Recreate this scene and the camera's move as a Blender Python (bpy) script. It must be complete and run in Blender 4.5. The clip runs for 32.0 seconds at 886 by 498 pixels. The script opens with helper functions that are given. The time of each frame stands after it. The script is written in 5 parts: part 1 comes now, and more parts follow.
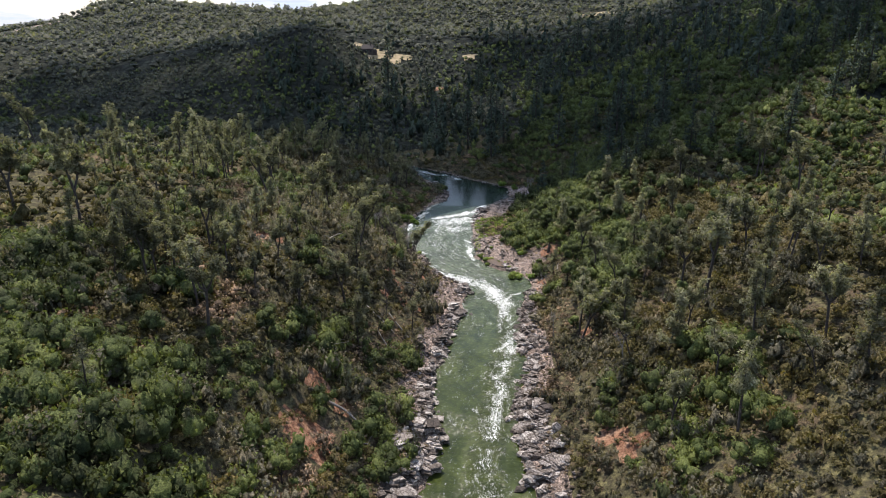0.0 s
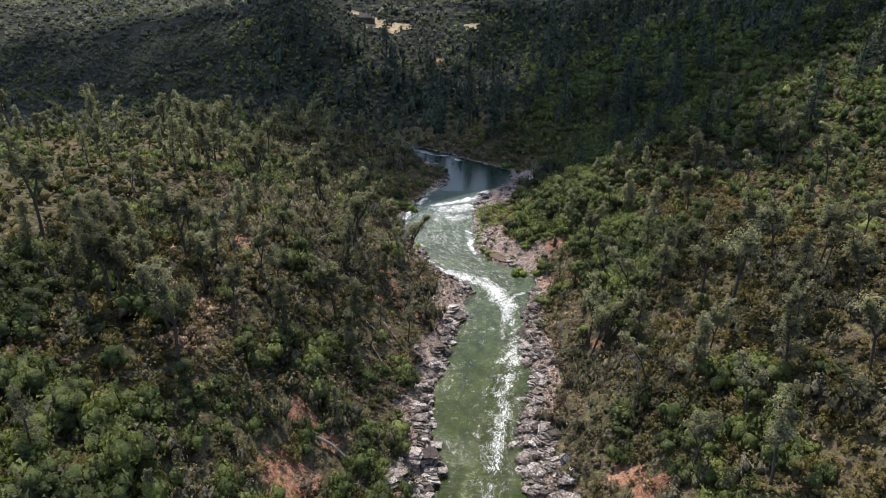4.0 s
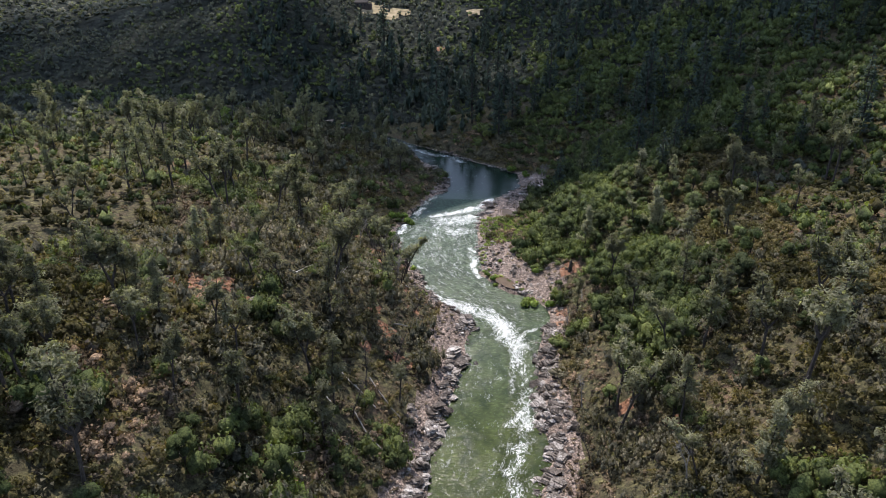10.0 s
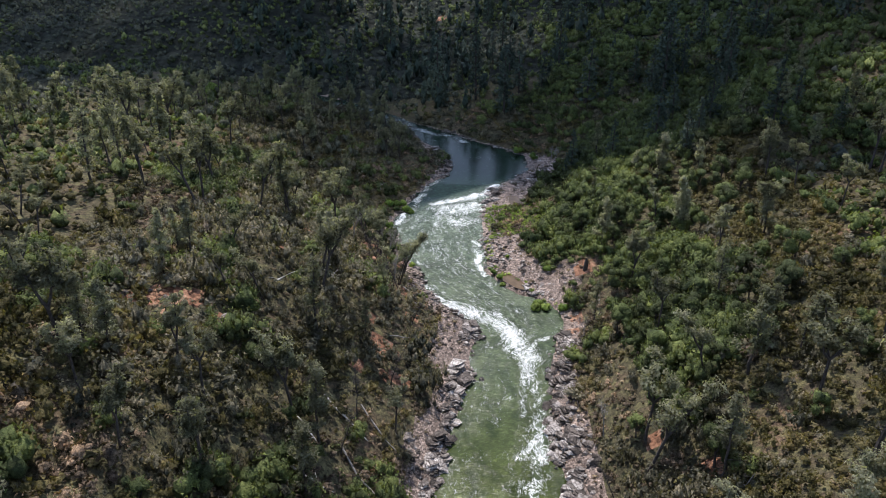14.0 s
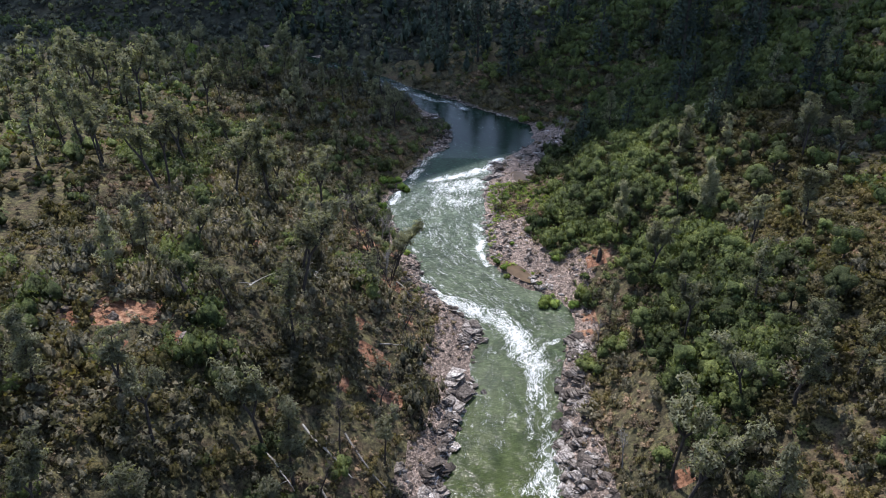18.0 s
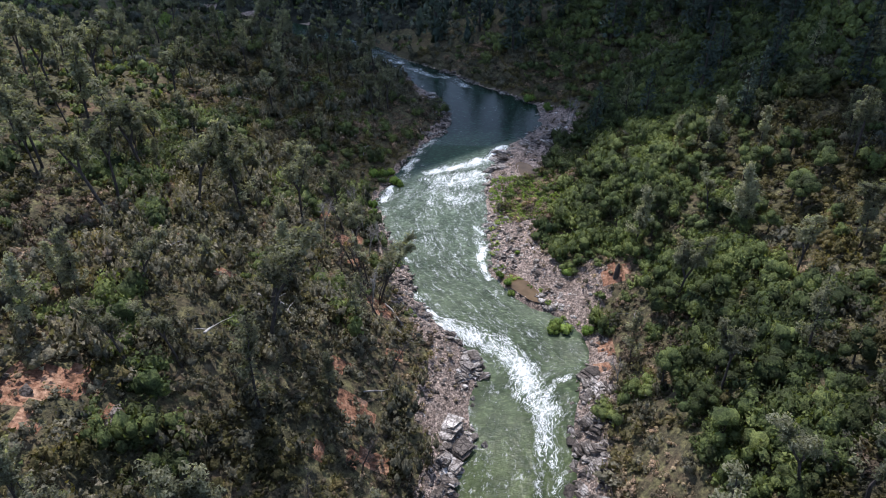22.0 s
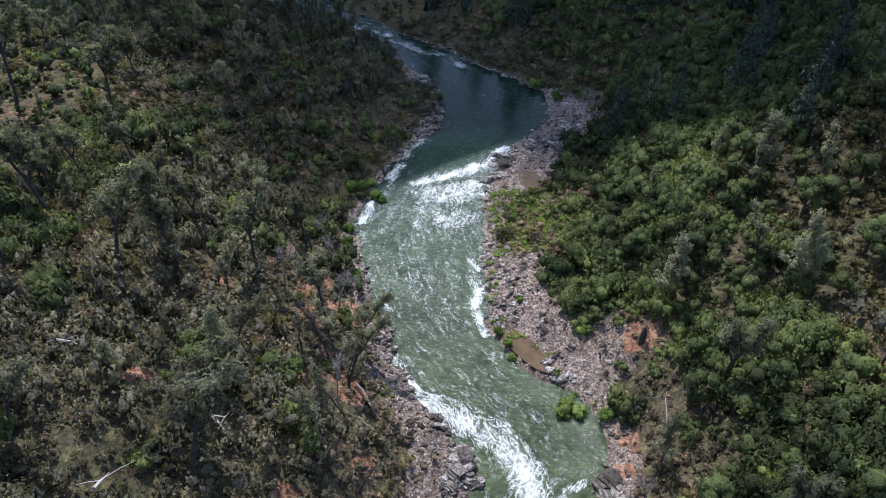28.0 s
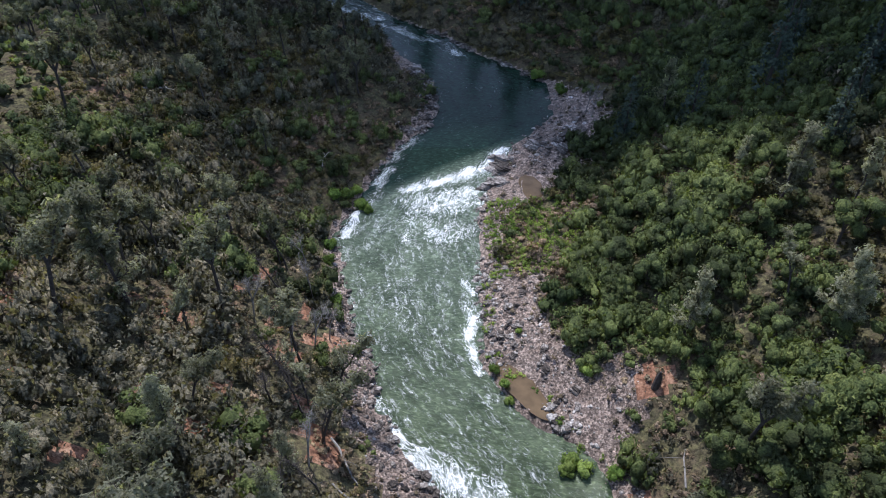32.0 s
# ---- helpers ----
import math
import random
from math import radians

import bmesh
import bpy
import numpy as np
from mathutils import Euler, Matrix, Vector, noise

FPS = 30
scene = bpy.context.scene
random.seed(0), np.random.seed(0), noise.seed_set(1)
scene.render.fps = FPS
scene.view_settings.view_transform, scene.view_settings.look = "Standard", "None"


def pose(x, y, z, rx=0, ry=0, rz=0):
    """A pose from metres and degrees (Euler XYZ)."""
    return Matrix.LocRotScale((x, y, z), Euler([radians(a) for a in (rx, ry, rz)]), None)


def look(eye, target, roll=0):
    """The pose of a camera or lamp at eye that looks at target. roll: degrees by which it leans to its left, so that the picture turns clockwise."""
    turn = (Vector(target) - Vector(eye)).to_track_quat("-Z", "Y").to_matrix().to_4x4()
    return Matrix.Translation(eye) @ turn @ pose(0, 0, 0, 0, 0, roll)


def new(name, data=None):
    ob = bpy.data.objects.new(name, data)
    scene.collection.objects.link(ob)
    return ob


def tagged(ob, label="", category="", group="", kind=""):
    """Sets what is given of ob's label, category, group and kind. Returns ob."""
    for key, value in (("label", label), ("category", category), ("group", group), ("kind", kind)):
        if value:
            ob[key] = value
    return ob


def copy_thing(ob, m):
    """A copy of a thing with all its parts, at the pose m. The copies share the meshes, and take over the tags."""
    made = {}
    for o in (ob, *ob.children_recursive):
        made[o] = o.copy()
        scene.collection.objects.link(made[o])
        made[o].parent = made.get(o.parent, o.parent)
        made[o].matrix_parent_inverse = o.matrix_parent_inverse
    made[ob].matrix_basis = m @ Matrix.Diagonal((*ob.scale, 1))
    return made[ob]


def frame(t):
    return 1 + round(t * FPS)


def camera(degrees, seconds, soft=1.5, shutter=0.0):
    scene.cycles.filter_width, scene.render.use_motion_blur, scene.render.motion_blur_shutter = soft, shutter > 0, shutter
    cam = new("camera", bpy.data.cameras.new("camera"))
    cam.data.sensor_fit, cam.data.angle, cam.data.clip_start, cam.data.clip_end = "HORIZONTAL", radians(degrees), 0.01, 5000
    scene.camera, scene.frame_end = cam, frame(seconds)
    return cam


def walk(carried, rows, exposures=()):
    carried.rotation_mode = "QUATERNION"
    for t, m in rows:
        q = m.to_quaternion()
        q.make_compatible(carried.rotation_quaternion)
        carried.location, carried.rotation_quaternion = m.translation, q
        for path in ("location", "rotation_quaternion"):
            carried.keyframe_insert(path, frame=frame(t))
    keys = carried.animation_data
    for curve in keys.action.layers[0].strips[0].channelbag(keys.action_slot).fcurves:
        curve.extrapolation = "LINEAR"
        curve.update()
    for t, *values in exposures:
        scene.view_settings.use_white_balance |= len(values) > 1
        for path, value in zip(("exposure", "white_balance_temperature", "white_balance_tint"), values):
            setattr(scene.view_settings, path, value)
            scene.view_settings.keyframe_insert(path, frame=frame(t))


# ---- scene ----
# camera: seconds, place, turn to the left and tilt in degrees
cam = camera(66, 32.0, 0.9)
PATH = [
    (0, (0.00, 0.00, 57.31), 1.71, -18.32),
    (0.5, (0.01, 1.43, 57.66), 1.72, -18.70),
    (1, (0.02, 2.83, 58.05), 1.74, -19.09),
    (1.5, (0.02, 4.21, 58.45), 1.75, -19.39),
    (2, (0.03, 5.57, 58.87), 1.76, -19.77),
    (2.5, (0.04, 6.93, 59.28), 1.78, -20.21),
    (3, (0.05, 8.30, 59.68), 1.79, -20.51),
    (3.5, (0.06, 9.70, 60.07), 1.80, -20.83),
    (5.5, (0.07, 15.78, 61.18), 1.86, -22.25),
    (6, (0.07, 17.48, 61.30), 1.87, -22.46),
    (6.5, (0.06, 19.28, 61.35), 1.89, -22.55),
    (7, (0.06, 21.17, 61.34), 1.90, -22.61),
    (7.5, (0.06, 23.10, 61.29), 1.91, -22.63),
    (8, (0.05, 25.05, 61.21), 1.93, -22.58),
    (8.5, (0.03, 26.98, 61.12), 1.94, -22.57),
    (9, (0.00, 28.86, 61.04), 1.95, -22.55),
    (9.5, (-0.05, 30.68, 60.96), 1.97, -22.50),
    (10, (-0.13, 32.48, 60.85), 1.98, -22.52),
    (10.5, (-0.22, 34.25, 60.74), 1.99, -22.68),
    (11, (-0.32, 36.00, 60.62), 2.01, -22.84),
    (11.5, (-0.42, 37.74, 60.50), 2.02, -23.27),
    (12, (-0.51, 39.48, 60.38), 2.03, -23.45),
    (12.5, (-0.60, 41.21, 60.27), 2.05, -23.60),
    (13, (-0.66, 42.94, 60.17), 2.06, -23.94),
    (13.5, (-0.70, 44.66, 60.08), 2.08, -24.44),
    (14, (-0.73, 46.34, 59.99), 2.09, -24.94),
    (14.5, (-0.75, 47.99, 59.91), 2.10, -25.41),
    (16.5, (-0.75, 54.56, 59.62), 2.16, -27.32),
    (17, (-0.73, 56.23, 59.57), 2.17, -27.75),
    (17.5, (-0.71, 57.94, 59.53), 2.18, -28.14),
    (18, (-0.70, 59.70, 59.50), 2.20, -28.57),
    (18.5, (-0.68, 61.51, 59.49), 2.21, -28.99),
    (19, (-0.66, 63.39, 59.50), 2.22, -29.45),
    (19.5, (-0.65, 65.34, 59.52), 2.24, -29.92),
    (20, (-0.64, 67.36, 59.57), 2.25, -30.43),
    (20.5, (-0.62, 69.43, 59.63), 2.27, -30.97),
    (21, (-0.61, 71.52, 59.70), 2.28, -31.31),
    (21.5, (-0.58, 73.62, 59.78), 2.29, -31.65),
    (22, (-0.56, 75.72, 59.86), 2.31, -32.03),
    (22.5, (-0.52, 77.79, 59.93), 2.32, -32.39),
    (23, (-0.47, 79.82, 60.00), 2.33, -32.73),
    (23.5, (-0.42, 81.82, 60.08), 2.35, -33.06),
    (24, (-0.35, 83.84, 60.17), 2.36, -33.42),
    (24.5, (-0.27, 85.87, 60.26), 2.37, -33.76),
    (25, (-0.19, 87.88, 60.36), 2.39, -34.10),
    (25.5, (-0.10, 89.87, 60.46), 2.40, -34.49),
    (27.5, (0.28, 97.37, 60.68), 2.45, -36.17),
    (28, (0.37, 99.07, 60.67), 2.47, -36.64),
    (28.5, (0.47, 100.68, 60.61), 2.48, -36.97),
    (29, (0.56, 102.19, 60.53), 2.50, -37.34),
    (29.5, (0.66, 103.64, 60.42), 2.51, -37.83),
    (30, (0.76, 105.05, 60.30), 2.52, -38.30),
    (30.5, (0.86, 106.42, 60.16), 2.54, -38.77),
    (31, (0.96, 107.79, 60.02), 2.55, -38.83),
    (31.5, (1.06, 109.18, 59.89), 2.56, -38.85),
    (32, (1.16, 110.59, 59.77), 2.58, -38.92),
]
walk(cam, [(t, pose(*p, 90 + tilt, 0, turn)) for t, p, turn, tilt in PATH], [(0, 0.57, 6600, 17), (12, 0.55, 6270, 17), (22, 0.51, 5900, 17), (32, 0.46, 5700, 17)])

# ---- light ----
SUN_ELEVATION, SUN_AZIMUTH = 60.0, -20.0     # azimuth: degrees from +y towards +x
world = bpy.data.worlds.new("sky")
scene.world = world
world.use_nodes = True
wn, wl = world.node_tree.nodes, world.node_tree.links
wn.clear()
sky = wn.new("ShaderNodeTexSky")
sky.sky_type, sky.sun_disc = "NISHITA", False
sky.sun_elevation, sky.sun_rotation = radians(SUN_ELEVATION), radians(SUN_AZIMUTH)
sky.air_density, sky.dust_density = 1.0, 0.8
w_co = wn.new("ShaderNodeTexCoord")
w_map = wn.new("ShaderNodeMapping")
w_map.inputs["Scale"].default_value = (2.6, 2.6, 16.0)
w_noise = wn.new("ShaderNodeTexNoise")
w_noise.inputs["Scale"].default_value, w_noise.inputs["Detail"].default_value = 2.4, 8.0
w_ramp = wn.new("ShaderNodeValToRGB")
w_ramp.color_ramp.elements[0].position, w_ramp.color_ramp.elements[1].position = 0.45, 0.62
w_mix = wn.new("ShaderNodeMixRGB")
w_mix.inputs[2].default_value = (3.5, 4.2, 5.3, 1)
w_bg = wn.new("ShaderNodeBackground")
w_bg.inputs["Strength"].default_value = 0.145
w_out = wn.new("ShaderNodeOutputWorld")
wl.new(w_co.outputs["Generated"], w_map.inputs["Vector"])
wl.new(w_map.outputs[0], w_noise.inputs["Vector"])
wl.new(w_noise.outputs["Fac"], w_ramp.inputs[0])
# pale haze and low cloud along the horizon
w_sep = wn.new("ShaderNodeSeparateXYZ")
wl.new(w_co.outputs["Generated"], w_sep.inputs[0])
w_low = wn.new("ShaderNodeMapRange")
w_low.inputs["From Min"].default_value, w_low.inputs["From Max"].default_value = 0.04, 0.22
w_low.inputs["To Min"].default_value, w_low.inputs["To Max"].default_value = 0.3, 0.0
wl.new(w_sep.outputs["Z"], w_low.inputs["Value"])
w_max = wn.new("ShaderNodeMath")
w_max.operation = "MAXIMUM"
wl.new(w_ramp.outputs[0], w_max.inputs[0])
wl.new(w_low.outputs[0], w_max.inputs[1])
wl.new(w_max.outputs[0], w_mix.inputs[0])
wl.new(sky.outputs[0], w_mix.inputs[1])
wl.new(w_mix.outputs[0], w_bg.inputs["Color"])
wl.new(w_bg.outputs[0], w_out.inputs["Surface"])

sun = new("sun", bpy.data.lights.new("sun", "SUN"))
sun.data.energy, sun.data.angle, sun.data.color = 4.1, radians(0.6), (1.0, 0.94, 0.84)
_e, _a = radians(SUN_ELEVATION), radians(SUN_AZIMUTH)
SUN_WAY = Vector((math.sin(_a) * math.cos(_e), math.cos(_a) * math.cos(_e), math.sin(_e)))
sun.matrix_world = look(SUN_WAY * 400, (0, 0, 0))


# ---- materials ----
def material(name, rough=0.8):
    m = bpy.data.materials.new(name)
    m.use_nodes = True
    n, l = m.node_tree.nodes, m.node_tree.links
    b = n["Principled BSDF"]
    b.inputs["Roughness"].default_value = rough
    return m, n, l, b


def ramp(n, l, value, stops):
    r = n.new("ShaderNodeValToRGB")
    e = r.color_ramp.elements
    while len(e) < len(stops):
        e.new(0.5)
    for el, (p, c) in zip(e, stops):
        el.position, el.color = p, (*c, 1)
    l.new(value, r.inputs[0])
    return r.outputs[0]


def noise_node(n, l, scale, detail=4.0, vector=None, rough=0.55):
    t = n.new("ShaderNodeTexNoise")
    t.inputs["Scale"].default_value, t.inputs["Detail"].default_value = scale, detail
    t.inputs["Roughness"].default_value = rough
    if vector is not None:
        l.new(vector, t.inputs["Vector"])
    return t.outputs["Fac"]


def mixed(n, l, fac, a, b, kind="MIX"):
    m = n.new("ShaderNodeMixRGB")
    m.blend_type = kind
    for i, v in ((0, fac), (1, a), (2, b)):
        if isinstance(v, (int, float)):
            m.inputs[i].default_value = v
        elif isinstance(v, tuple):
            m.inputs[i].default_value = (*v, 1)
        else:
            l.new(v, m.inputs[i])
    return m.outputs[0]


def bump(n, l, b, height, strength, distance):
    u = n.new("ShaderNodeBump")
    u.inputs["Strength"].default_value, u.inputs["Distance"].default_value = strength, distance
    l.new(height, u.inputs["Height"])
    l.new(u.outputs[0], b.inputs["Normal"])


def position(n):
    return n.new("ShaderNodeNewGeometry").outputs["Position"]


def foliage(name, stops, gloss=0.55, through_leaf=0.28, tint=None):
    """Leaves: colour from plant to plant and from leaf to leaf, and light that shines through."""
    m, n, l, b = material(name, gloss)
    g = n.new("ShaderNodeNewGeometry")
    big = noise_node(n, l, 0.42, 2.0, g.outputs["Position"])
    patch = noise_node(n, l, 0.045, 2.0, g.outputs["Position"])
    mixv = n.new("ShaderNodeMath")
    mixv.operation = "MULTIPLY_ADD"
    mixv.inputs[1].default_value = 0.45
    l.new(patch, mixv.inputs[0])
    half = n.new("ShaderNodeMath")
    half.operation = "MULTIPLY"
    half.inputs[1].default_value = 0.55
    l.new(big, half.inputs[0])
    l.new(half.outputs[0], mixv.inputs[2])
    col = ramp(n, l, mixv.outputs[0], stops)
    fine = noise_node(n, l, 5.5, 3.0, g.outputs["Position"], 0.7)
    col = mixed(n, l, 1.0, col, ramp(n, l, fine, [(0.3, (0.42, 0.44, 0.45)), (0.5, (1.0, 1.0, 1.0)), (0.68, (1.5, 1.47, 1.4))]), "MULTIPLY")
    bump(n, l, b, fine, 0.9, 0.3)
    leaf = n.new("ShaderNodeMapRange")
    leaf.inputs["To Min"].default_value, leaf.inputs["To Max"].default_value = 0.88, 1.12
    l.new(g.outputs["Random Per Island"], leaf.inputs["Value"])
    col = mixed(n, l, 1.0, col, leaf.outputs[0], "MULTIPLY")
    # each plant has a tone of its own, from dark and cool to light and yellowish
    own = n.new("ShaderNodeAttribute")
    own.attribute_name = "tone"
    spread_ = n.new("ShaderNodeMapRange")
    spread_.inputs["From Min"].default_value = -1.0
    l.new(own.outputs["Fac"], spread_.inputs["Value"])
    col = mixed(n, l, 1.0, col, ramp(n, l, spread_.outputs[0], [(0.0, (0.5, 0.56, 0.6)), (0.5, (0.95, 0.95, 0.95)), (1.0, (1.35, 1.28, 1.2))]), "MULTIPLY")
    each = n.new("ShaderNodeMapRange")
    each.inputs["To Min"].default_value, each.inputs["To Max"].default_value = 0.8, 1.2
    l.new(n.new("ShaderNodeObjectInfo").outputs["Random"], each.inputs["Value"])
    col = mixed(n, l, 1.0, col, each.outputs[0], "MULTIPLY")
    l.new(col, b.inputs["Base Color"])
    b.inputs["Specular IOR Level"].default_value = 0.1
    tr = n.new("ShaderNodeBsdfTranslucent")
    l.new(mixed(n, l, 1.0, col, (1.15, 1.2, 0.6), "MULTIPLY"), tr.inputs["Color"])
    sh = n.new("ShaderNodeMixShader")
    sh.inputs[0].default_value = through_leaf
    l.new(b.outputs[0], sh.inputs[1])
    l.new(tr.outputs[0], sh.inputs[2])
    l.new(sh.outputs[0], n["Material Output"].inputs["Surface"])
    return m


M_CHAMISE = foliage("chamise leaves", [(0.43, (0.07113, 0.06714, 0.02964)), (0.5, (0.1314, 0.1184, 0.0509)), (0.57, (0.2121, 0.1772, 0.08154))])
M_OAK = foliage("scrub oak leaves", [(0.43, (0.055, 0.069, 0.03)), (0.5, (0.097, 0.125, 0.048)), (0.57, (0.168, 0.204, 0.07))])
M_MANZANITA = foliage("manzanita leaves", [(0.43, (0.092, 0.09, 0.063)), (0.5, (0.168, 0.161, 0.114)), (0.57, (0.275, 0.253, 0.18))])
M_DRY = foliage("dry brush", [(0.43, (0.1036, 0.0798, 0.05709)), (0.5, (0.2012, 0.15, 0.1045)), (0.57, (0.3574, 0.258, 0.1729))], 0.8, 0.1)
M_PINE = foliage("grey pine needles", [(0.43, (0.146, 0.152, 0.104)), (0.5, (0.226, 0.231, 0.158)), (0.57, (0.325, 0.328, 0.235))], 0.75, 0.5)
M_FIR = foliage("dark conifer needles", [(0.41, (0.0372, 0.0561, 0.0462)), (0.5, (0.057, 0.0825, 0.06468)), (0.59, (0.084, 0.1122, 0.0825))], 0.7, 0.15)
# far leaves: bluish grey mixed into the base colour stands in for haze
M_WOODS_HAZE = foliage("haze-tinted far woods", [(0.41, (0.085, 0.098, 0.086)), (0.5, (0.12, 0.132, 0.11)), (0.59, (0.165, 0.172, 0.135))], 0.7, 0.42)


def make_bark(name, a, c):
    m, n, l, b = material(name, 0.9)
    f = noise_node(n, l, 3.0, 5.0, position(n))
    l.new(ramp(n, l, f, [(0.3, a), (0.7, c)]), b.inputs["Base Color"])
    bump(n, l, b, f, 0.6, 0.05)
    return m


M_BARK = make_bark("charred bark", (0.018, 0.015, 0.013), (0.075, 0.062, 0.052))
M_SNAG = make_bark("bleached dead wood", (0.28, 0.25, 0.22), (0.55, 0.52, 0.47))
M_GREYWOOD = make_bark("grey dead twigs", (0.12, 0.11, 0.1), (0.3, 0.28, 0.25))

# soil: red earth, dry grass and litter, greyer towards the river bars
m, n, l, b = material("red earth and dry grass", 0.95)
p_ = position(n)
f1, f2, f3 = noise_node(n, l, 0.09, 4.0, p_), noise_node(n, l, 0.8, 6.0, p_), noise_node(n, l, 7.0, 6.0, p_)
soil = ramp(n, l, f1, [(0.36, (0.05, 0.047, 0.028)), (0.5, (0.07, 0.061, 0.038)), (0.62, (0.108, 0.08, 0.052)), (0.74, (0.19, 0.118, 0.077))])
grass_c = ramp(n, l, f2, [(0.4, (0.045, 0.046, 0.025)), (0.66, (0.125, 0.114, 0.058))])
soil = mixed(n, l, ramp(n, l, f2, [(0.42, (0, 0, 0)), (0.6, (1, 1, 1))]), soil, grass_c)
l.new(soil, b.inputs["Base Color"])
soil = mixed(n, l, 0.95, soil, ramp(n, l, noise_node(n, l, 2.2, 8.0, p_, 0.78), [(0.36, (0.25, 0.25, 0.25)), (0.5, (0.95, 0.95, 0.95)), (0.64, (1.9, 1.85, 1.7))]), "MULTIPLY")
l.new(soil, b.inputs["Base Color"])
bump(n, l, b, f3, 0.7, 0.15)
b.inputs["Specular IOR Level"].default_value = 0.1
M_SOIL = m

# bare red earth
m, n, l, b = material("bare red earth", 0.95)
p_ = position(n)
f2, f3 = noise_node(n, l, 0.6, 6.0, p_, 0.65), noise_node(n, l, 6.0, 5.0, p_)
red = ramp(n, l, f2, [(0.36, (0.12, 0.066, 0.042)), (0.5, (0.23, 0.118, 0.072)), (0.66, (0.34, 0.215, 0.14))])
l.new(mixed(n, l, 0.9, red, ramp(n, l, noise_node(n, l, 2.4, 8.0, p_, 0.75), [(0.36, (0.35, 0.34, 0.33)), (0.5, (0.95, 0.95, 0.95)), (0.64, (1.4, 1.4, 1.4))]), "MULTIPLY"), b.inputs["Base Color"])
bump(n, l, b, f3, 0.7, 0.15)
b.inputs["Specular IOR Level"].default_value = 0.1
M_RED = m

# dry yellow grass of the far clearings
m, n, l, b = material("dry grass clearing", 0.95)
p_ = position(n)
f2 = noise_node(n, l, 0.35, 6.0, p_, 0.7)
l.new(ramp(n, l, f2, [(0.36, (0.14, 0.115, 0.06)), (0.5, (0.28, 0.225, 0.12)), (0.64, (0.4, 0.31, 0.2))]), b.inputs["Base Color"])
bump(n, l, b, f2, 0.5, 0.4)
M_TAN = m

# far slopes: a close cover of brush too far off to tell apart
m, n, l, b = material("brush-covered hillside", 0.95)
p_ = position(n)
f1, f2, f3 = noise_node(n, l, 0.009, 5.0, p_), noise_node(n, l, 0.06, 5.0, p_, 0.65), noise_node(n, l, 0.9, 4.0, p_, 0.7)
# bluish base tones stand in for distance haze
hill = ramp(n, l, f1, [(0.36, (0.019, 0.025, 0.023)), (0.5, (0.028, 0.034, 0.029)), (0.62, (0.04, 0.044, 0.034)), (0.76, (0.075, 0.068, 0.048))])
hill = mixed(n, l, 0.9, hill, ramp(n, l, f2, [(0.36, (0.45, 0.5, 0.5)), (0.6, (1.35, 1.3, 1.2))]), "MULTIPLY")
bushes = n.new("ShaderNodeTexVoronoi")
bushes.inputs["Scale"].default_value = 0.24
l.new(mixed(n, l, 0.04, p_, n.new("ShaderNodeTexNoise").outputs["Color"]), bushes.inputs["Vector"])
# bushes painted in: light crowns, with shade darkened into the gaps between them
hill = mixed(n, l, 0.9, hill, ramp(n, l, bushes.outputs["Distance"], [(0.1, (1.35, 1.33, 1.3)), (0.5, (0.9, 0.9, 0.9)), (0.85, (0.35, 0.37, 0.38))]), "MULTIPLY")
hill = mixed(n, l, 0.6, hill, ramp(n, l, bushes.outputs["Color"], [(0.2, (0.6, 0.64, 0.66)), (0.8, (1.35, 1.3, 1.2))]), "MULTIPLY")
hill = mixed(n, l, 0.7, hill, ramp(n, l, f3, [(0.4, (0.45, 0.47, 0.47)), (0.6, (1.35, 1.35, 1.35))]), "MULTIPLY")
l.new(hill, b.inputs["Base Color"])
low = n.new("ShaderNodeMath")
low.operation = "SUBTRACT"
low.inputs[0].default_value = 1.0
l.new(bushes.outputs["Distance"], low.inputs[1])
bump(n, l, b, mixed(n, l, 0.3, low.outputs[0], f3), 0.8, 3.0)
b.inputs["Specular IOR Level"].default_value = 0.08
M_HILL = m

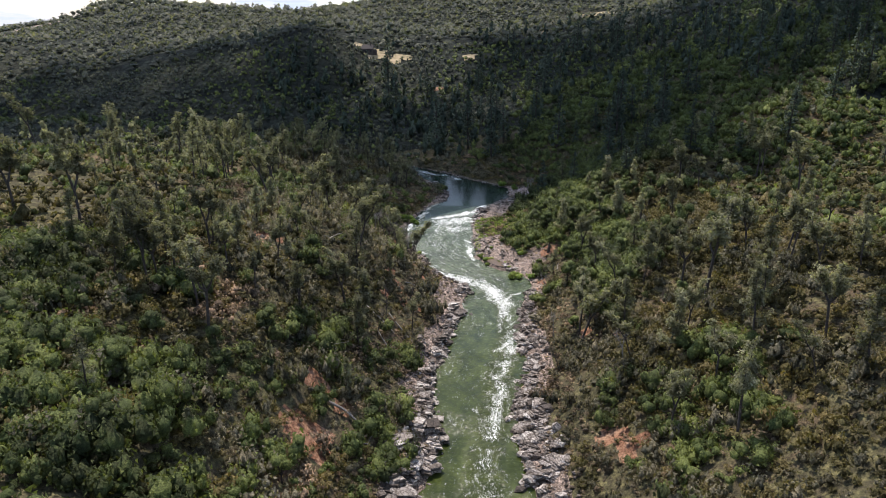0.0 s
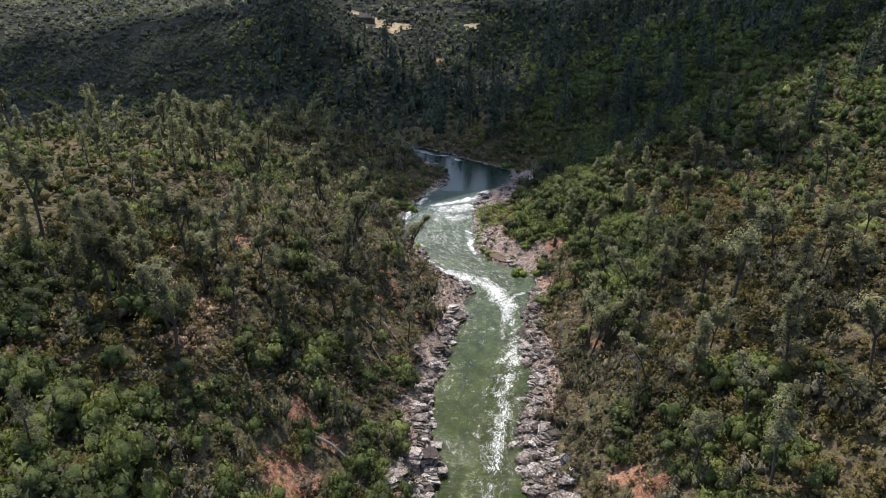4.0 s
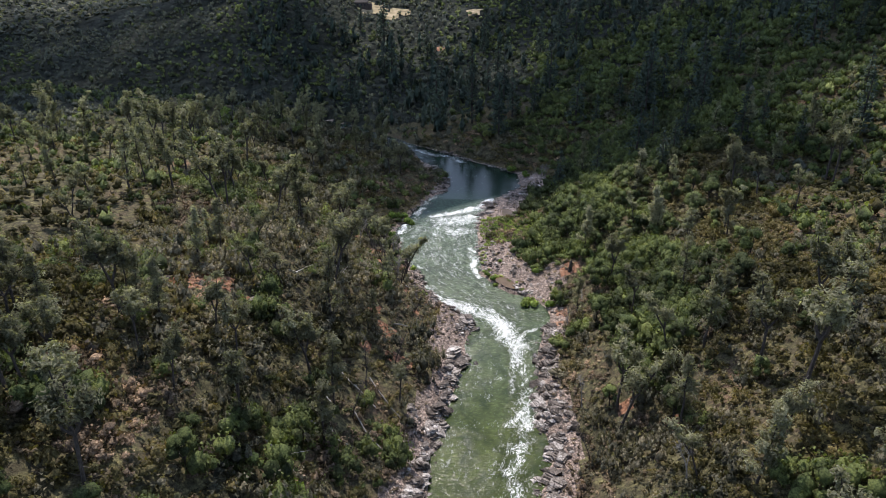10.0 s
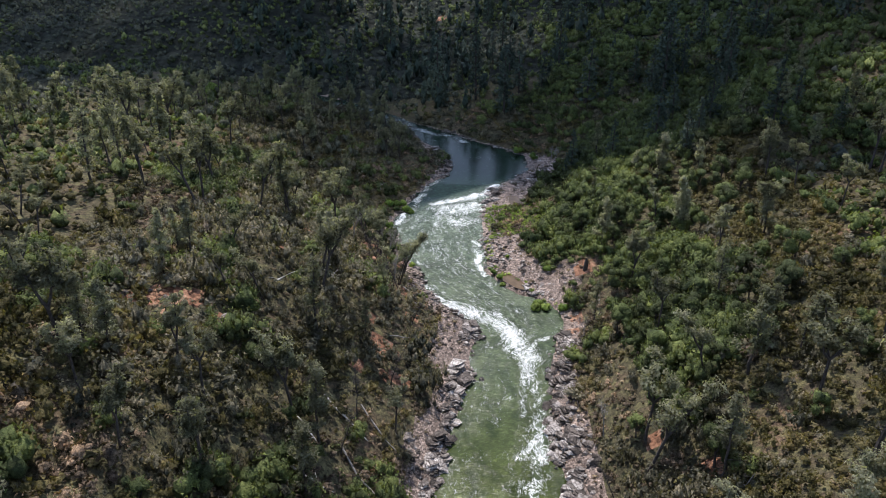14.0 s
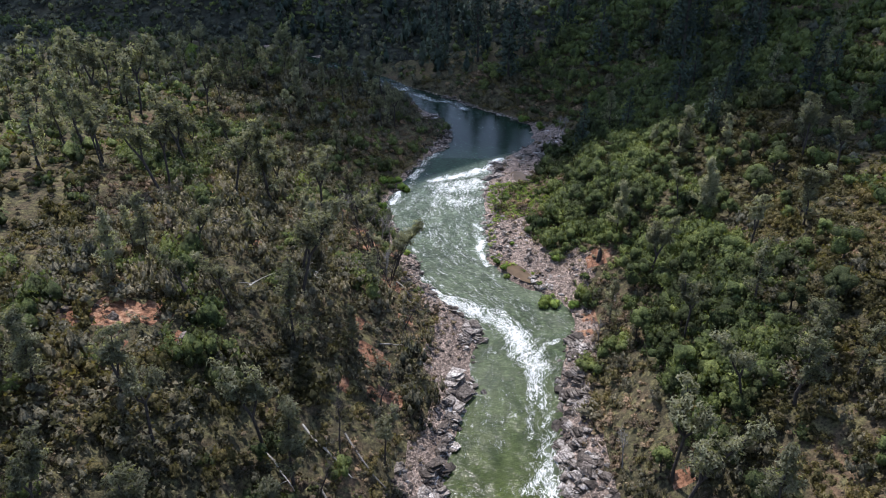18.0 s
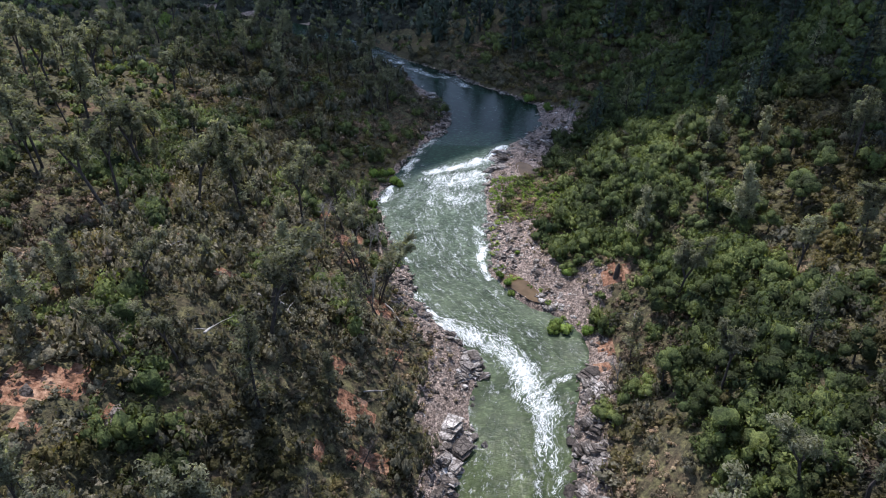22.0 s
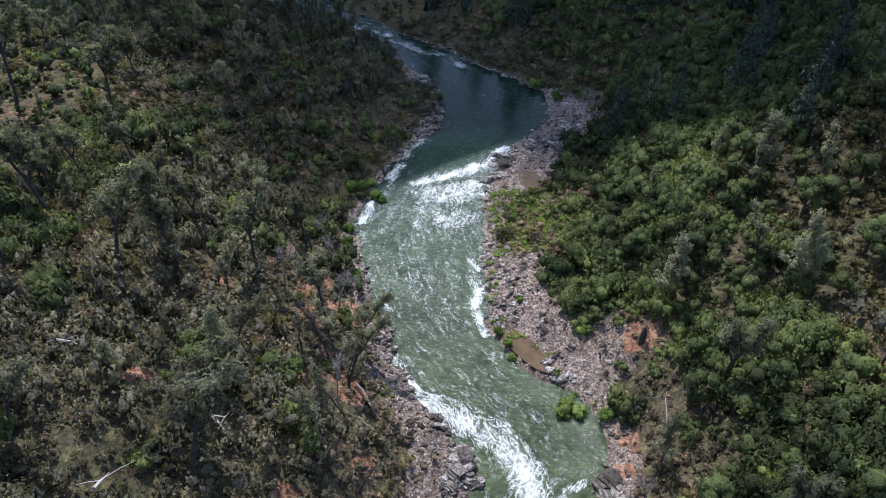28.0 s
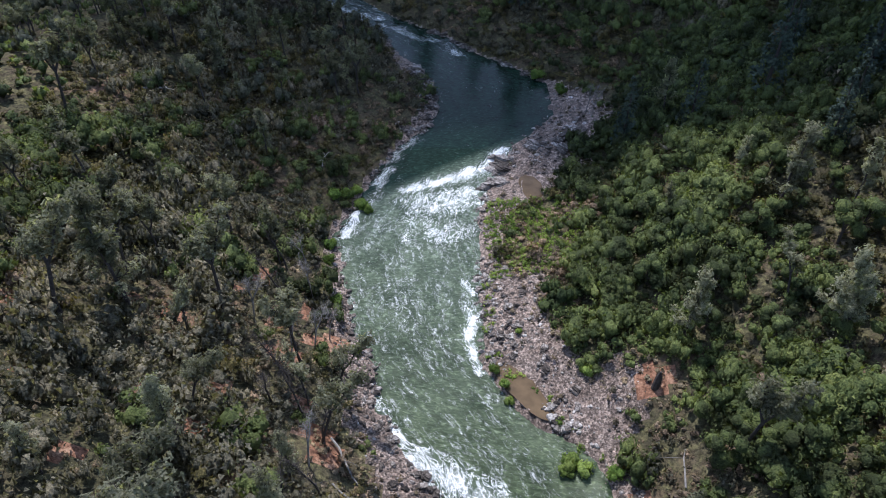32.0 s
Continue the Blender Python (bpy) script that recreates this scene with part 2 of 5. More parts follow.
# river rock: grey-brown, and the bleached ledges at the water, stained and cracked
def make_rock(name, tones):
    m, n, l, b = material(name, 0.85)
    p_ = position(n)
    f1, f2 = noise_node(n, l, 0.8, 5.0, p_), noise_node(n, l, 4.5, 6.0, p_, 0.7)
    info = n.new("ShaderNodeObjectInfo")
    addr = n.new("ShaderNodeMath")
    addr.operation = "ADD"
    l.new(info.outputs["Random"], addr.inputs[0])
    l.new(n.new("ShaderNodeNewGeometry").outputs["Random Per Island"], addr.inputs[1])
    fr = n.new("ShaderNodeMath")
    fr.operation = "FRACT"
    l.new(addr.outputs[0], fr.inputs[0])
    rk = ramp(n, l, fr.outputs[0], tones)
    rk = mixed(n, l, 0.8, rk, ramp(n, l, f1, [(0.35, (0.5, 0.46, 0.42)), (0.6, (1.05, 1.03, 1.02))]), "MULTIPLY")
    rk = mixed(n, l, 0.8, rk, ramp(n, l, f2, [(0.38, (0.32, 0.3, 0.28)), (0.52, (1.0, 1.0, 1.0)), (0.65, (1.25, 1.25, 1.25))]), "MULTIPLY")
    # dark cracks along the joints of the rock
    warp = mixed(n, l, 0.28, p_, n.new("ShaderNodeTexNoise").outputs["Color"])
    crack = n.new("ShaderNodeTexVoronoi")
    crack.feature = "DISTANCE_TO_EDGE"
    crack.inputs["Scale"].default_value = 1.9
    l.new(warp, crack.inputs["Vector"])
    rk = mixed(n, l, 0.9, rk, ramp(n, l, crack.outputs["Distance"], [(0.0, (0.16, 0.14, 0.13)), (0.05, (0.6, 0.58, 0.56)), (0.12, (1.0, 1.0, 1.0))]), "MULTIPLY")
    l.new(rk, b.inputs["Base Color"])
    bump(n, l, b, f2, 1.0, 0.25)
    return m


M_ROCK = make_rock("river rock", [(0.0, (0.07, 0.058, 0.048)), (0.4, (0.145, 0.122, 0.103)), (0.75, (0.27, 0.24, 0.213)), (1.0, (0.48, 0.45, 0.415))])
M_PALE = make_rock("bleached ledge rock", [(0.0, (0.2, 0.176, 0.152)), (0.5, (0.42, 0.386, 0.35)), (1.0, (0.7, 0.67, 0.63))])

# gravel between the rocks
m, n, l, b = material("river gravel", 0.9)
p_ = position(n)
vor = n.new("ShaderNodeTexVoronoi")
vor.inputs["Scale"].default_value = 5.5
l.new(p_, vor.inputs["Vector"])
f1 = noise_node(n, l, 0.35, 4.0, p_)
gr = ramp(n, l, vor.outputs["Color"], [(0.1, (0.085, 0.069, 0.057)), (0.5, (0.225, 0.183, 0.155)), (0.9, (0.5, 0.43, 0.375))])
gr = mixed(n, l, 0.85, gr, ramp(n, l, noise_node(n, l, 1.6, 7.0, p_, 0.75), [(0.36, (0.3, 0.28, 0.27)), (0.5, (1.0, 1.0, 1.0)), (0.64, (1.7, 1.65, 1.6))]), "MULTIPLY")
gr = mixed(n, l, 0.7, gr, ramp(n, l, f1, [(0.35, (0.6, 0.5, 0.42)), (0.62, (1.15, 1.05, 0.98))]), "MULTIPLY")
l.new(gr, b.inputs["Base Color"])
bump(n, l, b, noise_node(n, l, 3.0, 7.0, p_, 0.75), 1.0, 0.5)
M_GRAVEL = m

# water: green, drawn out along the current, with foam where the attribute says that it breaks
m, n, l, b = material("green river water", 0.09)
p_ = position(n)
at = n.new("ShaderNodeAttribute")
at.attribute_name = "foam"
run = n.new("ShaderNodeAttribute")
run.attribute_name = "current"               # metres across the river and along it


def along(across_, length_, turn=0.0):
    q = n.new("ShaderNodeMapping")
    q.inputs["Scale"].default_value = (across_, length_, 1.0)
    q.inputs["Rotation"].default_value = (0, 0, turn)
    l.new(run.outputs["Vector"], q.inputs["Vector"])
    return q.outputs[0]


def swirl(vector, scale, detail, rough, twist):
    q = n.new("ShaderNodeTexNoise")
    for key, value in (("Scale", scale), ("Detail", detail), ("Roughness", rough), ("Distortion", twist)):
        q.inputs[key].default_value = value
    l.new(vector, q.inputs["Vector"])
    return q.outputs["Fac"]


def between(value, x0, x1, y0=0.0, y1=1.0):
    q = n.new("ShaderNodeMapRange")
    for key, v in (("From Min", x0), ("From Max", x1), ("To Min", y0), ("To Max", y1)):
        q.inputs[key].default_value = v
    l.new(value, q.inputs["Value"])
    return q.outputs[0]


# foam: ragged patches, torn into threads along the current
patchy, fine_ = swirl(along(1.0, 0.45), 0.7, 6.0, 0.62, 1.2), swirl(along(1.0, 0.6), 3.4, 5.0, 0.7, 0.8)
thread = ramp(n, l, swirl(along(1.0, 0.5), 1.1, 5.0, 0.6, 1.9), [(0.36, (0.2, 0.2, 0.2)), (0.465, (0.42, 0.42, 0.42)), (0.5, (1, 1, 1)), (0.535, (0.42, 0.42, 0.42)), (0.64, (0.2, 0.2, 0.2))])
fsum = between(mixed(n, l, 0.5, patchy, fine_), 0.32, 0.68, 0.12, 0.88)
weave = n.new("ShaderNodeMath")
weave.operation = "MULTIPLY"
l.new(between(at.outputs["Fac"], 0.22, 0.32, 0.12, 0.62), weave.inputs[0])
l.new(between(at.outputs["Fac"], 0.38, 0.54, 1.0, 0.3), weave.inputs[1])
fsum = mixed(n, l, weave.outputs[0], fsum, thread)
add = n.new("ShaderNodeMath")
add.operation = "ADD"
l.new(at.outputs["Fac"], add.inputs[0])
l.new(fsum, add.inputs[1])
mask = ramp(n, l, add.outputs[0], [(0.74, (0, 0, 0)), (0.86, (0.2, 0.2, 0.2)), (1.0, (0.6, 0.6, 0.6)), (1.17, (1, 1, 1))])
reach = n.new("ShaderNodeSeparateXYZ")
l.new(p_, reach.inputs[0])
up = between(reach.outputs["Y"], 110.0, 190.0)
depth = noise_node(n, l, 0.12, 3.0, p_)
deep = mixed(n, l, up, ramp(n, l, depth, [(0.35, (0.028, 0.039, 0.008)), (0.65, (0.042, 0.056, 0.014))]), ramp(n, l, depth, [(0.35, (0.058, 0.08, 0.052)), (0.65, (0.085, 0.113, 0.076))]))
# ripples: broad boils, and sky glints painted on short crests, stronger towards the rapids
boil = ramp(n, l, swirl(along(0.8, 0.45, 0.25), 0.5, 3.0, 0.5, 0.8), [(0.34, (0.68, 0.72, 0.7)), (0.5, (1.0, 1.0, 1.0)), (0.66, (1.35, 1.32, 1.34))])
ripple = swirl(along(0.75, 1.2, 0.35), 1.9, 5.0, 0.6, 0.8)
crest_glint = ramp(n, l, ripple, [(0.36, (0.6, 0.64, 0.62)), (0.5, (0.95, 0.95, 0.95)), (0.6, (1.5, 1.46, 1.5)), (0.68, (2.7, 2.55, 2.7))])
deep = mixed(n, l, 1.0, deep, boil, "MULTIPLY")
deep = mixed(n, l, between(reach.outputs["Y"], 105.0, 165.0, 0.4, 0.95), deep, mixed(n, l, 1.0, deep, crest_glint, "MULTIPLY"))
# the still pool begins behind the ledge, which runs aslant
aslant = n.new("ShaderNodeMath")
aslant.operation = "MULTIPLY_ADD"
aslant.inputs[1].default_value = -0.7
l.new(reach.outputs["X"], aslant.inputs[0])
l.new(reach.outputs["Y"], aslant.inputs[2])
still = between(aslant.outputs[0], 201.5, 205.0)
deep = mixed(n, l, still, deep, mixed(n, l, 0.8, mixed(n, l, 0.8, (0.009, 0.022, 0.014), boil, "MULTIPLY"), crest_glint, "MULTIPLY"))
# pale aerated water around the foam
deep = mixed(n, l, between(at.outputs["Fac"], 0.24, 0.6, 0.0, 0.55), deep, mixed(n, l, 0.7, (0.24, 0.3, 0.22), boil, "MULTIPLY"))
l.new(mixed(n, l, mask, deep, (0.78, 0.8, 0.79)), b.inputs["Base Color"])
smooth_ = n.new("ShaderNodeMath")
smooth_.operation = "MULTIPLY"
l.new(between(mask, 0.0, 1.0, 0.16, 0.75), smooth_.inputs[0])
l.new(between(still, 0.0, 1.0, 1.0, 0.9), smooth_.inputs[1])
l.new(smooth_.outputs[0], b.inputs["Roughness"])
b.inputs["IOR"].default_value = 1.33
b.inputs["Specular IOR Level"].default_value = 0.28
l.new(between(still, 0.0, 1.0, 0.28, 0.13), b.inputs["Specular IOR Level"])
bump(n, l, b, mixed(n, l, 0.35, ripple, swirl(along(0.8, 1.1, -0.3), 4.2, 4.0, 0.55, 0.5)), 0.85, 0.6)
both = n.new("ShaderNodeMath")
both.operation = "MULTIPLY"
l.new(between(at.outputs["Fac"], 0.1, 0.28, 0.16, 0.9), both.inputs[0])
l.new(between(aslant.outputs[0], 201.5, 205.0, 1.0, 0.16), both.inputs[1])
l.new(both.outputs[0], next(q for q in n if q.type == "BUMP").inputs["Strength"])
M_WATER = m
m, n, l, b = material("muddy still water", 0.25)
b.inputs["Specular IOR Level"].default_value = 0.15
l.new(ramp(n, l, noise_node(n, l, 0.7, 3.0, position(n)), [(0.3, (0.075, 0.05, 0.025)), (0.7, (0.13, 0.088, 0.046))]), b.inputs["Base Color"])
M_MUD = m


# ---- the lie of the land ----
RIVER_Y = [-400, -60, 40, 72, 82, 86, 89, 97, 107, 113, 118, 123, 128, 132, 140, 143, 146, 150, 153, 157, 162, 166, 172, 178, 185, 192, 200, 207, 212, 219, 231, 238, 243, 253, 263, 275, 290, 300, 310, 320, 330, 340, 360]
RIVER_L = [-20, -8, -5, -4.7, -3, -1.7, -3.7, -4.2, -4.3, -2.9, -2.1, -1, -.5, -.3, 1.0, 2, -1, -3.6, -6, -8.3, -8.8, -11.8, -13.3, -15.2, -17.6, -15.3, -13.2, -9.8, -7, -4.2, -6, -9.5, -13.2, -18, -26, -38, -60, -80, -115, -165, -230, -330, -620]
RIVER_R = [-4, 6, 9, 9.7, 8, 8.2, 8.4, 8.8, 12.3, 10.8, 11.5, 11, 12.3, 12, 14, 15.5, 15.7, 14.7, 12, 9.5, 4, 3.3, 2.9, 3, 2.6, 2.6, 5, 7, 11, 15.5, 15, 9, 3, -5, -17, -27, -42, -54, -72, -100, -145, -210, -420]
LEVEL_Y, LEVEL_Z = [-400, 40, 130, 150, 160, 190, 200, 207, 260, 300, 400], [-3, 0, .3, .7, 1.2, 1.8, 2.2, 3, 3.5, 4, 5]
# height above the water by distance from its edge, one row for each stretch of the bank
LEFT_D = [0, 5, 15, 27, 40, 55, 90, 160, 300, 700]
LEFT = {-400: [0, 2.5, 10, 19, 23, 27, 33, 42, 60, 90], 100: [0, 2.5, 10, 20, 23, 27, 33, 42, 60, 90], 125: [0, 2, 8.5, 15.5, 21, 25.5, 31, 38, 50, 70],
        150: [0, 2, 7.5, 15, 21, 25, 28, 33, 40, 55], 170: [0, 2, 7, 14, 18.5, 21, 24, 27, 30, 40], 190: [0, 1.5, 5.5, 10.5, 14.5, 18.5, 23, 27, 31, 38],
        215: [0, 1, 3, 6, 10, 14, 17.5, 19, 22, 28], 240: [0, .7, 4, 10, 12, 13, 13.5, 15, 18, 26], 268: [0, 1.2, 5, 11, 12.5, 13, 13.5, 15, 19, 28], 400: [0, 2, 7, 12, 16, 19, 22, 25, 28, 34]}
RIGHT_D = [0, 5, 12, 22, 32, 45, 65, 100, 160, 300, 600, 1200]
RIGHT = {-400: [0, 1.5, 6, 13.5, 20, 25, 30, 37, 45, 60, 90, 120], 100: [0, 1.5, 6, 13.5, 20, 25, 30, 37, 45, 60, 90, 120], 125: [0, 1.5, 6.5, 13.5, 19, 23.5, 28, 33, 42, 60, 90, 120],
         150: [0, 1.5, 5.5, 10.5, 15, 19, 23, 27, 34, 60, 100, 120], 166: [0, 1.2, 2.4, 10, 13.5, 17, 20, 25, 36, 70, 110, 120], 190: [0, 1, 2.2, 7, 12, 18, 25, 38, 56, 95, 120, 120],
         205: [0, 1, 2.6, 7, 12.5, 20, 29, 43, 62, 105, 125, 130], 230: [0, 2, 5, 10, 15, 21, 28, 38, 52, 75, 85, 90], 262: [0, 2, 4, 6.5, 9, 12, 17, 25, 38, 56, 84, 95],
         290: [0, 1.5, 3, 5, 7, 9, 14, 22, 37, 54, 88, 100], 320: [0, 2, 4, 8, 12, 16, 22, 34, 46, 52, 80, 92], 400: [0, 2, 4, 8, 12, 16, 22, 28, 34, 44, 80, 90]}
# still pools on the bars: place, half sizes, turn, level
POOLS = [(10.6, 195.6, 1.7, 3.6, 8, 3.35), (7.6, 158.9, 1.5, 4.6, 34, 1.75)]
_perm = np.random.RandomState(3).rand(256, 256)


def grain(x, y, size, seed=0):
    """Smooth noise from -1 to 1 over the plan, with humps of about that size."""
    u, v = np.asarray(x) / size + seed * 17.3, np.asarray(y) / size + seed * 9.1
    i, j = np.floor(u).astype(int), np.floor(v).astype(int)
    a, c = u - i, v - j
    a, c = a * a * (3 - 2 * a), c * c * (3 - 2 * c)
    q = lambda di, dj: _perm[(i + di) % 256, (j + dj) % 256]
    return 2 * ((q(0, 0) * (1 - a) + q(1, 0) * a) * (1 - c) + (q(0, 1) * (1 - a) + q(1, 1) * a) * c) - 1


def level(y):
    return np.interp(y, LEVEL_Y, LEVEL_Z)


def edge_l(y):
    return np.interp(y, RIVER_Y, RIVER_L) + 0.5 * grain(y, 0 * y, 3.1, 1) + 0.3 * grain(y, 0 * y, 1.3, 2)


def edge_r(y):
    return np.interp(y, RIVER_Y, RIVER_R) + 0.5 * grain(y, 0 * y, 2.7, 3) + 0.3 * grain(y, 0 * y, 1.2, 4)


def to_line(x, y, xs, ys):
    """Distance to a polyline, and the y of its nearest point."""
    best, at_y = np.full(x.shape, 1e9), np.zeros(x.shape)
    for x0, y0, x1, y1 in zip(xs[:-1], ys[:-1], xs[1:], ys[1:]):
        dx, dy = x1 - x0, y1 - y0
        t = np.clip(((x - x0) * dx + (y - y0) * dy) / (dx * dx + dy * dy), 0, 1)
        d = np.hypot(x - x0 - t * dx, y - y0 - t * dy)
        hit = d < best
        best, at_y = np.where(hit, d, best), np.where(hit, y0 + t * dy, at_y)
    return best, at_y


def station(x, y, xs, ys):
    """Which stretch of the bank a place belongs to: the mean of the near ones, so that no step shows where two meet."""
    ts = np.concatenate([[-400, -200, -100, -40], np.arange(0, 345, 5.0), [360]])
    px = np.interp(ts, ys, xs)
    top, bottom = np.zeros(x.shape), np.zeros(x.shape)
    for u, v in zip(px, ts):
        w = 1.0 / (np.hypot(x - u, y - v) + 2.0) ** 5
        top, bottom = top + w * v, bottom + w
    return top / bottom


def bank_profile(table, ds, d, y):
    keys = sorted(table)
    rows = np.array([np.interp(d, ds, table[k]) for k in keys])
    i = np.clip(np.searchsorted(keys, y) - 1, 0, len(keys) - 2)
    k = np.array(keys, float)
    t = np.clip((y - k[i]) / (k[i + 1] - k[i]), 0, 1)
    r = np.arange(d.size)
    return rows[i, r] * (1 - t) + rows[i + 1, r] * t


def land(x, y):
    """Height of the ground, and the distance from the water (negative in the river)."""
    x, y = np.atleast_1d(np.asarray(x, float)).ravel(), np.atleast_1d(np.asarray(y, float)).ravel()
    l, r = edge_l(y), edge_r(y)
    dl, dr = to_line(x, y, RIVER_L, RIVER_Y)[0], to_line(x, y, RIVER_R, RIVER_Y)[0]
    yl, yr = station(x, y, RIVER_L, RIVER_Y), station(x, y, RIVER_R, RIVER_Y)
    hl, hr = bank_profile(LEFT, LEFT_D, dl, yl) + level(yl), bank_profile(RIGHT, RIGHT_D, dr, yr) + level(yr)
    left, right = x < l, x > r
    d = np.where(left, dl, np.where(right, dr, -np.minimum(dl, dr)))
    z = np.where(left, hl, np.where(right, hr, level(y) - np.minimum(1.6, 0.15 + 0.4 * np.minimum(dl, dr))))
    w = np.clip((d - 1) / 20, 0, 1)
    z = z + w * (1.6 * grain(x, y, 23, 5) + 0.9 * grain(x, y, 9, 6)) + np.clip(d / 4, 0, 1) * (0.35 * grain(x, y, 3.1, 7) + 0.16 * grain(x, y, 1.4, 8))
    for px, py, rx, ry, turn, pz in POOLS:
        c, sn = math.cos(radians(turn)), math.sin(radians(turn))
        q = np.hypot(((x - px) * c + (y - py) * sn) / rx, ((y - py) * c - (x - px) * sn) / ry) * (1 + 0.12 * grain(x, y, 1.8, 61))
        z = np.where(q < 1, pz - 0.3 * (1 - q), np.where(q < 1.7, z + (pz - z) * np.clip((1.7 - q) / 0.7, 0, 1), z))
    # the skyline ridge, about a kilometre off
    k = np.clip((y - 470) / 480, 0, 1)
    k = k * k * (3 - 2 * k) * np.where(y > 1100, np.clip(1.6 - y / 1800, 0.45, 1), 1)
    ridge = np.interp(x * 1000 / np.maximum(y, 400), [-1500, -680, -470, -330, -230, -110, 0, 200, 400, 1500], [36, 42, 72, 62, 57, 74, 90, 92, 84, 70])
    z = np.where(y > 470, z * (1 - np.clip((y - 470) / 480, 0, 1)) + ridge * k, z)
    # the middle spur beyond the bend
    z = z + np.interp(x, [-420, -300, -235, -180, -138, -112, -82, -55, 0, 80], [0, -10, -10, -2, 8, 14, 19, 13, 8, 0]) * np.exp(-((y - 442) / 58) ** 2)
    far = np.clip((np.hypot(x, y - 150) - 250) / 400, 0, 1)
    z = z + far * (4 * grain(x, y, 160, 9) + 3 * grain(x, y, 70, 10))
    return z, d


def ground_z(x, y):
    return float(land(x, y)[0][0])


# ---- mesh helpers ----
def mesh_of(name, verts, faces, mats, smooth=False, index=None, normals=None):
    """A mesh from arrays: verts n x 3, faces m x k (k = 3 or 4). normals: the way each vertex faces, for the soft shading of foliage."""
    me = bpy.data.meshes.new(name)
    verts, faces = np.asarray(verts, np.float32), np.asarray(faces, np.int32)
    k = faces.shape[1]
    me.vertices.add(len(verts))
    me.vertices.foreach_set("co", verts.ravel())
    me.loops.add(faces.size)
    me.loops.foreach_set("vertex_index", faces.ravel())
    me.polygons.add(len(faces))
    me.polygons.foreach_set("loop_start", np.arange(0, faces.size, k, dtype=np.int32))
    me.polygons.foreach_set("use_smooth", np.full(len(faces), smooth))
    for mt in mats:
        me.materials.append(mt)
    if index is not None:
        me.polygons.foreach_set("material_index", np.asarray(index, np.int32))
    me.update(calc_edges=True)
    if normals is not None:
        me.attributes.new("custom_normal", "FLOAT_VECTOR", "POINT").data.foreach_set("vector", np.asarray(normals, np.float32).ravel())
    return me


# bare patches of red earth: x, y, radius
BARE = [(-19, 71, 4.4), (-36, 115.5, 3.1), (-32.5, 116.5, 2.6), (-39.5, 113.5, 2.6), (-43, 111.5, 2.2), (-29.5, 113.5, 2.2), (-34, 111.5, 1.3), (-12, 128, 2.6), (-10.3, 123, 2.2), (-14.6, 133, 1.5), (-14.8, 121, 1.6), (-13, 150, 1.8), (-19, 82, 3), (-16, 80, 2), (20, 79, 2.6), (22, 75, 2.4), (20.5, 157.5, 2.6), (18, 146, 2), (17.5, 142, 1.6), (-52, 420, 10), (-41, 414, 7), (-36, 420, 6), (-63, 425, 5), (-13, 374, 4.5), (3, 408, 6), (52, 492, 8), (100, 550, 14), (26, 104, 1.8), (22, 111, 1.4), (-13.5, 164, 1.8), (-13, 160, 1.8), (-17.5, 167, 1.6), (-29, 160, 1.4), (-22, 146, 1.2), (-9, 139, 2), (-12, 147, 2.2), (-15, 153, 2.4), (-18, 159, 2.2), (-20, 165, 2.4), (-23, 171, 2.0), (-16, 163, 1.8), (-22, 152, 1.1), (-27, 148, 1.3), (-31, 153, 0.9), (-24, 158, 1.0), (-36, 147, 1.2), (-19, 145, 0.9), (-28, 139, 1.0), (-33, 160, 1.1), (-40, 154, 1.2), (-25, 168, 1.0)]


def bare(x, y):
    k = np.zeros(x.shape, bool)
    for bx, by, br in BARE:
        k |= np.hypot((x - bx), (y - by)) < br * (0.72 + 0.4 * grain(x, y, 1.9, 41))
    return k


# ---- ground ----
gx = sorted(set(np.round(np.concatenate([np.arange(-64, 72, 1.0), 72 + 2500 * np.linspace(0.01, 1, 70) ** 2.2, -64 - 2500 * np.linspace(0.01, 1, 70) ** 2.2]), 3)))
gy = sorted(set(np.round(np.concatenate([np.arange(36, 286, 1.0), np.arange(366, 384, 2.0), np.arange(400, 438, 2.0), 286 + 2800 * np.linspace(0.012, 1, 80) ** 2.0, 36 - 900 * np.linspace(0.03, 1, 26) ** 1.6]), 3)))
GX, GY = np.meshgrid(gx, gy)
GZ, GD = land(GX, GY)
nx, ny = len(gx), len(gy)
ii = (np.arange(ny - 1)[:, None] * nx + np.arange(nx - 1)[None, :]).ravel()
faces = np.stack([ii, ii + 1, ii + 1 + nx, ii + nx], 1)
dc = GD[faces].mean(1)
yc, xc = GY.ravel()[faces].mean(1), GX.ravel()[faces].mean(1)


def bar_width(x, y):
    """How wide the bare stones run along the water."""
    right = x > (edge_l(y) + edge_r(y)) / 2
    wl_ = np.interp(y, [60, 80, 120, 145, 160, 185, 205, 215, 238, 250, 300], [4.6, 4.8, 3.6, 5.5, 3.2, 1, 1, 2.4, 3.2, 0.6, 0])
    wr_ = np.interp(y, [60, 110, 140, 150, 158, 174, 182, 192, 198, 212, 224, 234, 262, 270], [4.2, 4.2, 3.8, 2.8, 8.2, 9, 2, 6.5, 12.5, 11, 5, 0.5, 0.3, 0])
    return np.where(right, wr_, wl_) * (1 + 0.3 * grain(x, y, 4.0, 21))


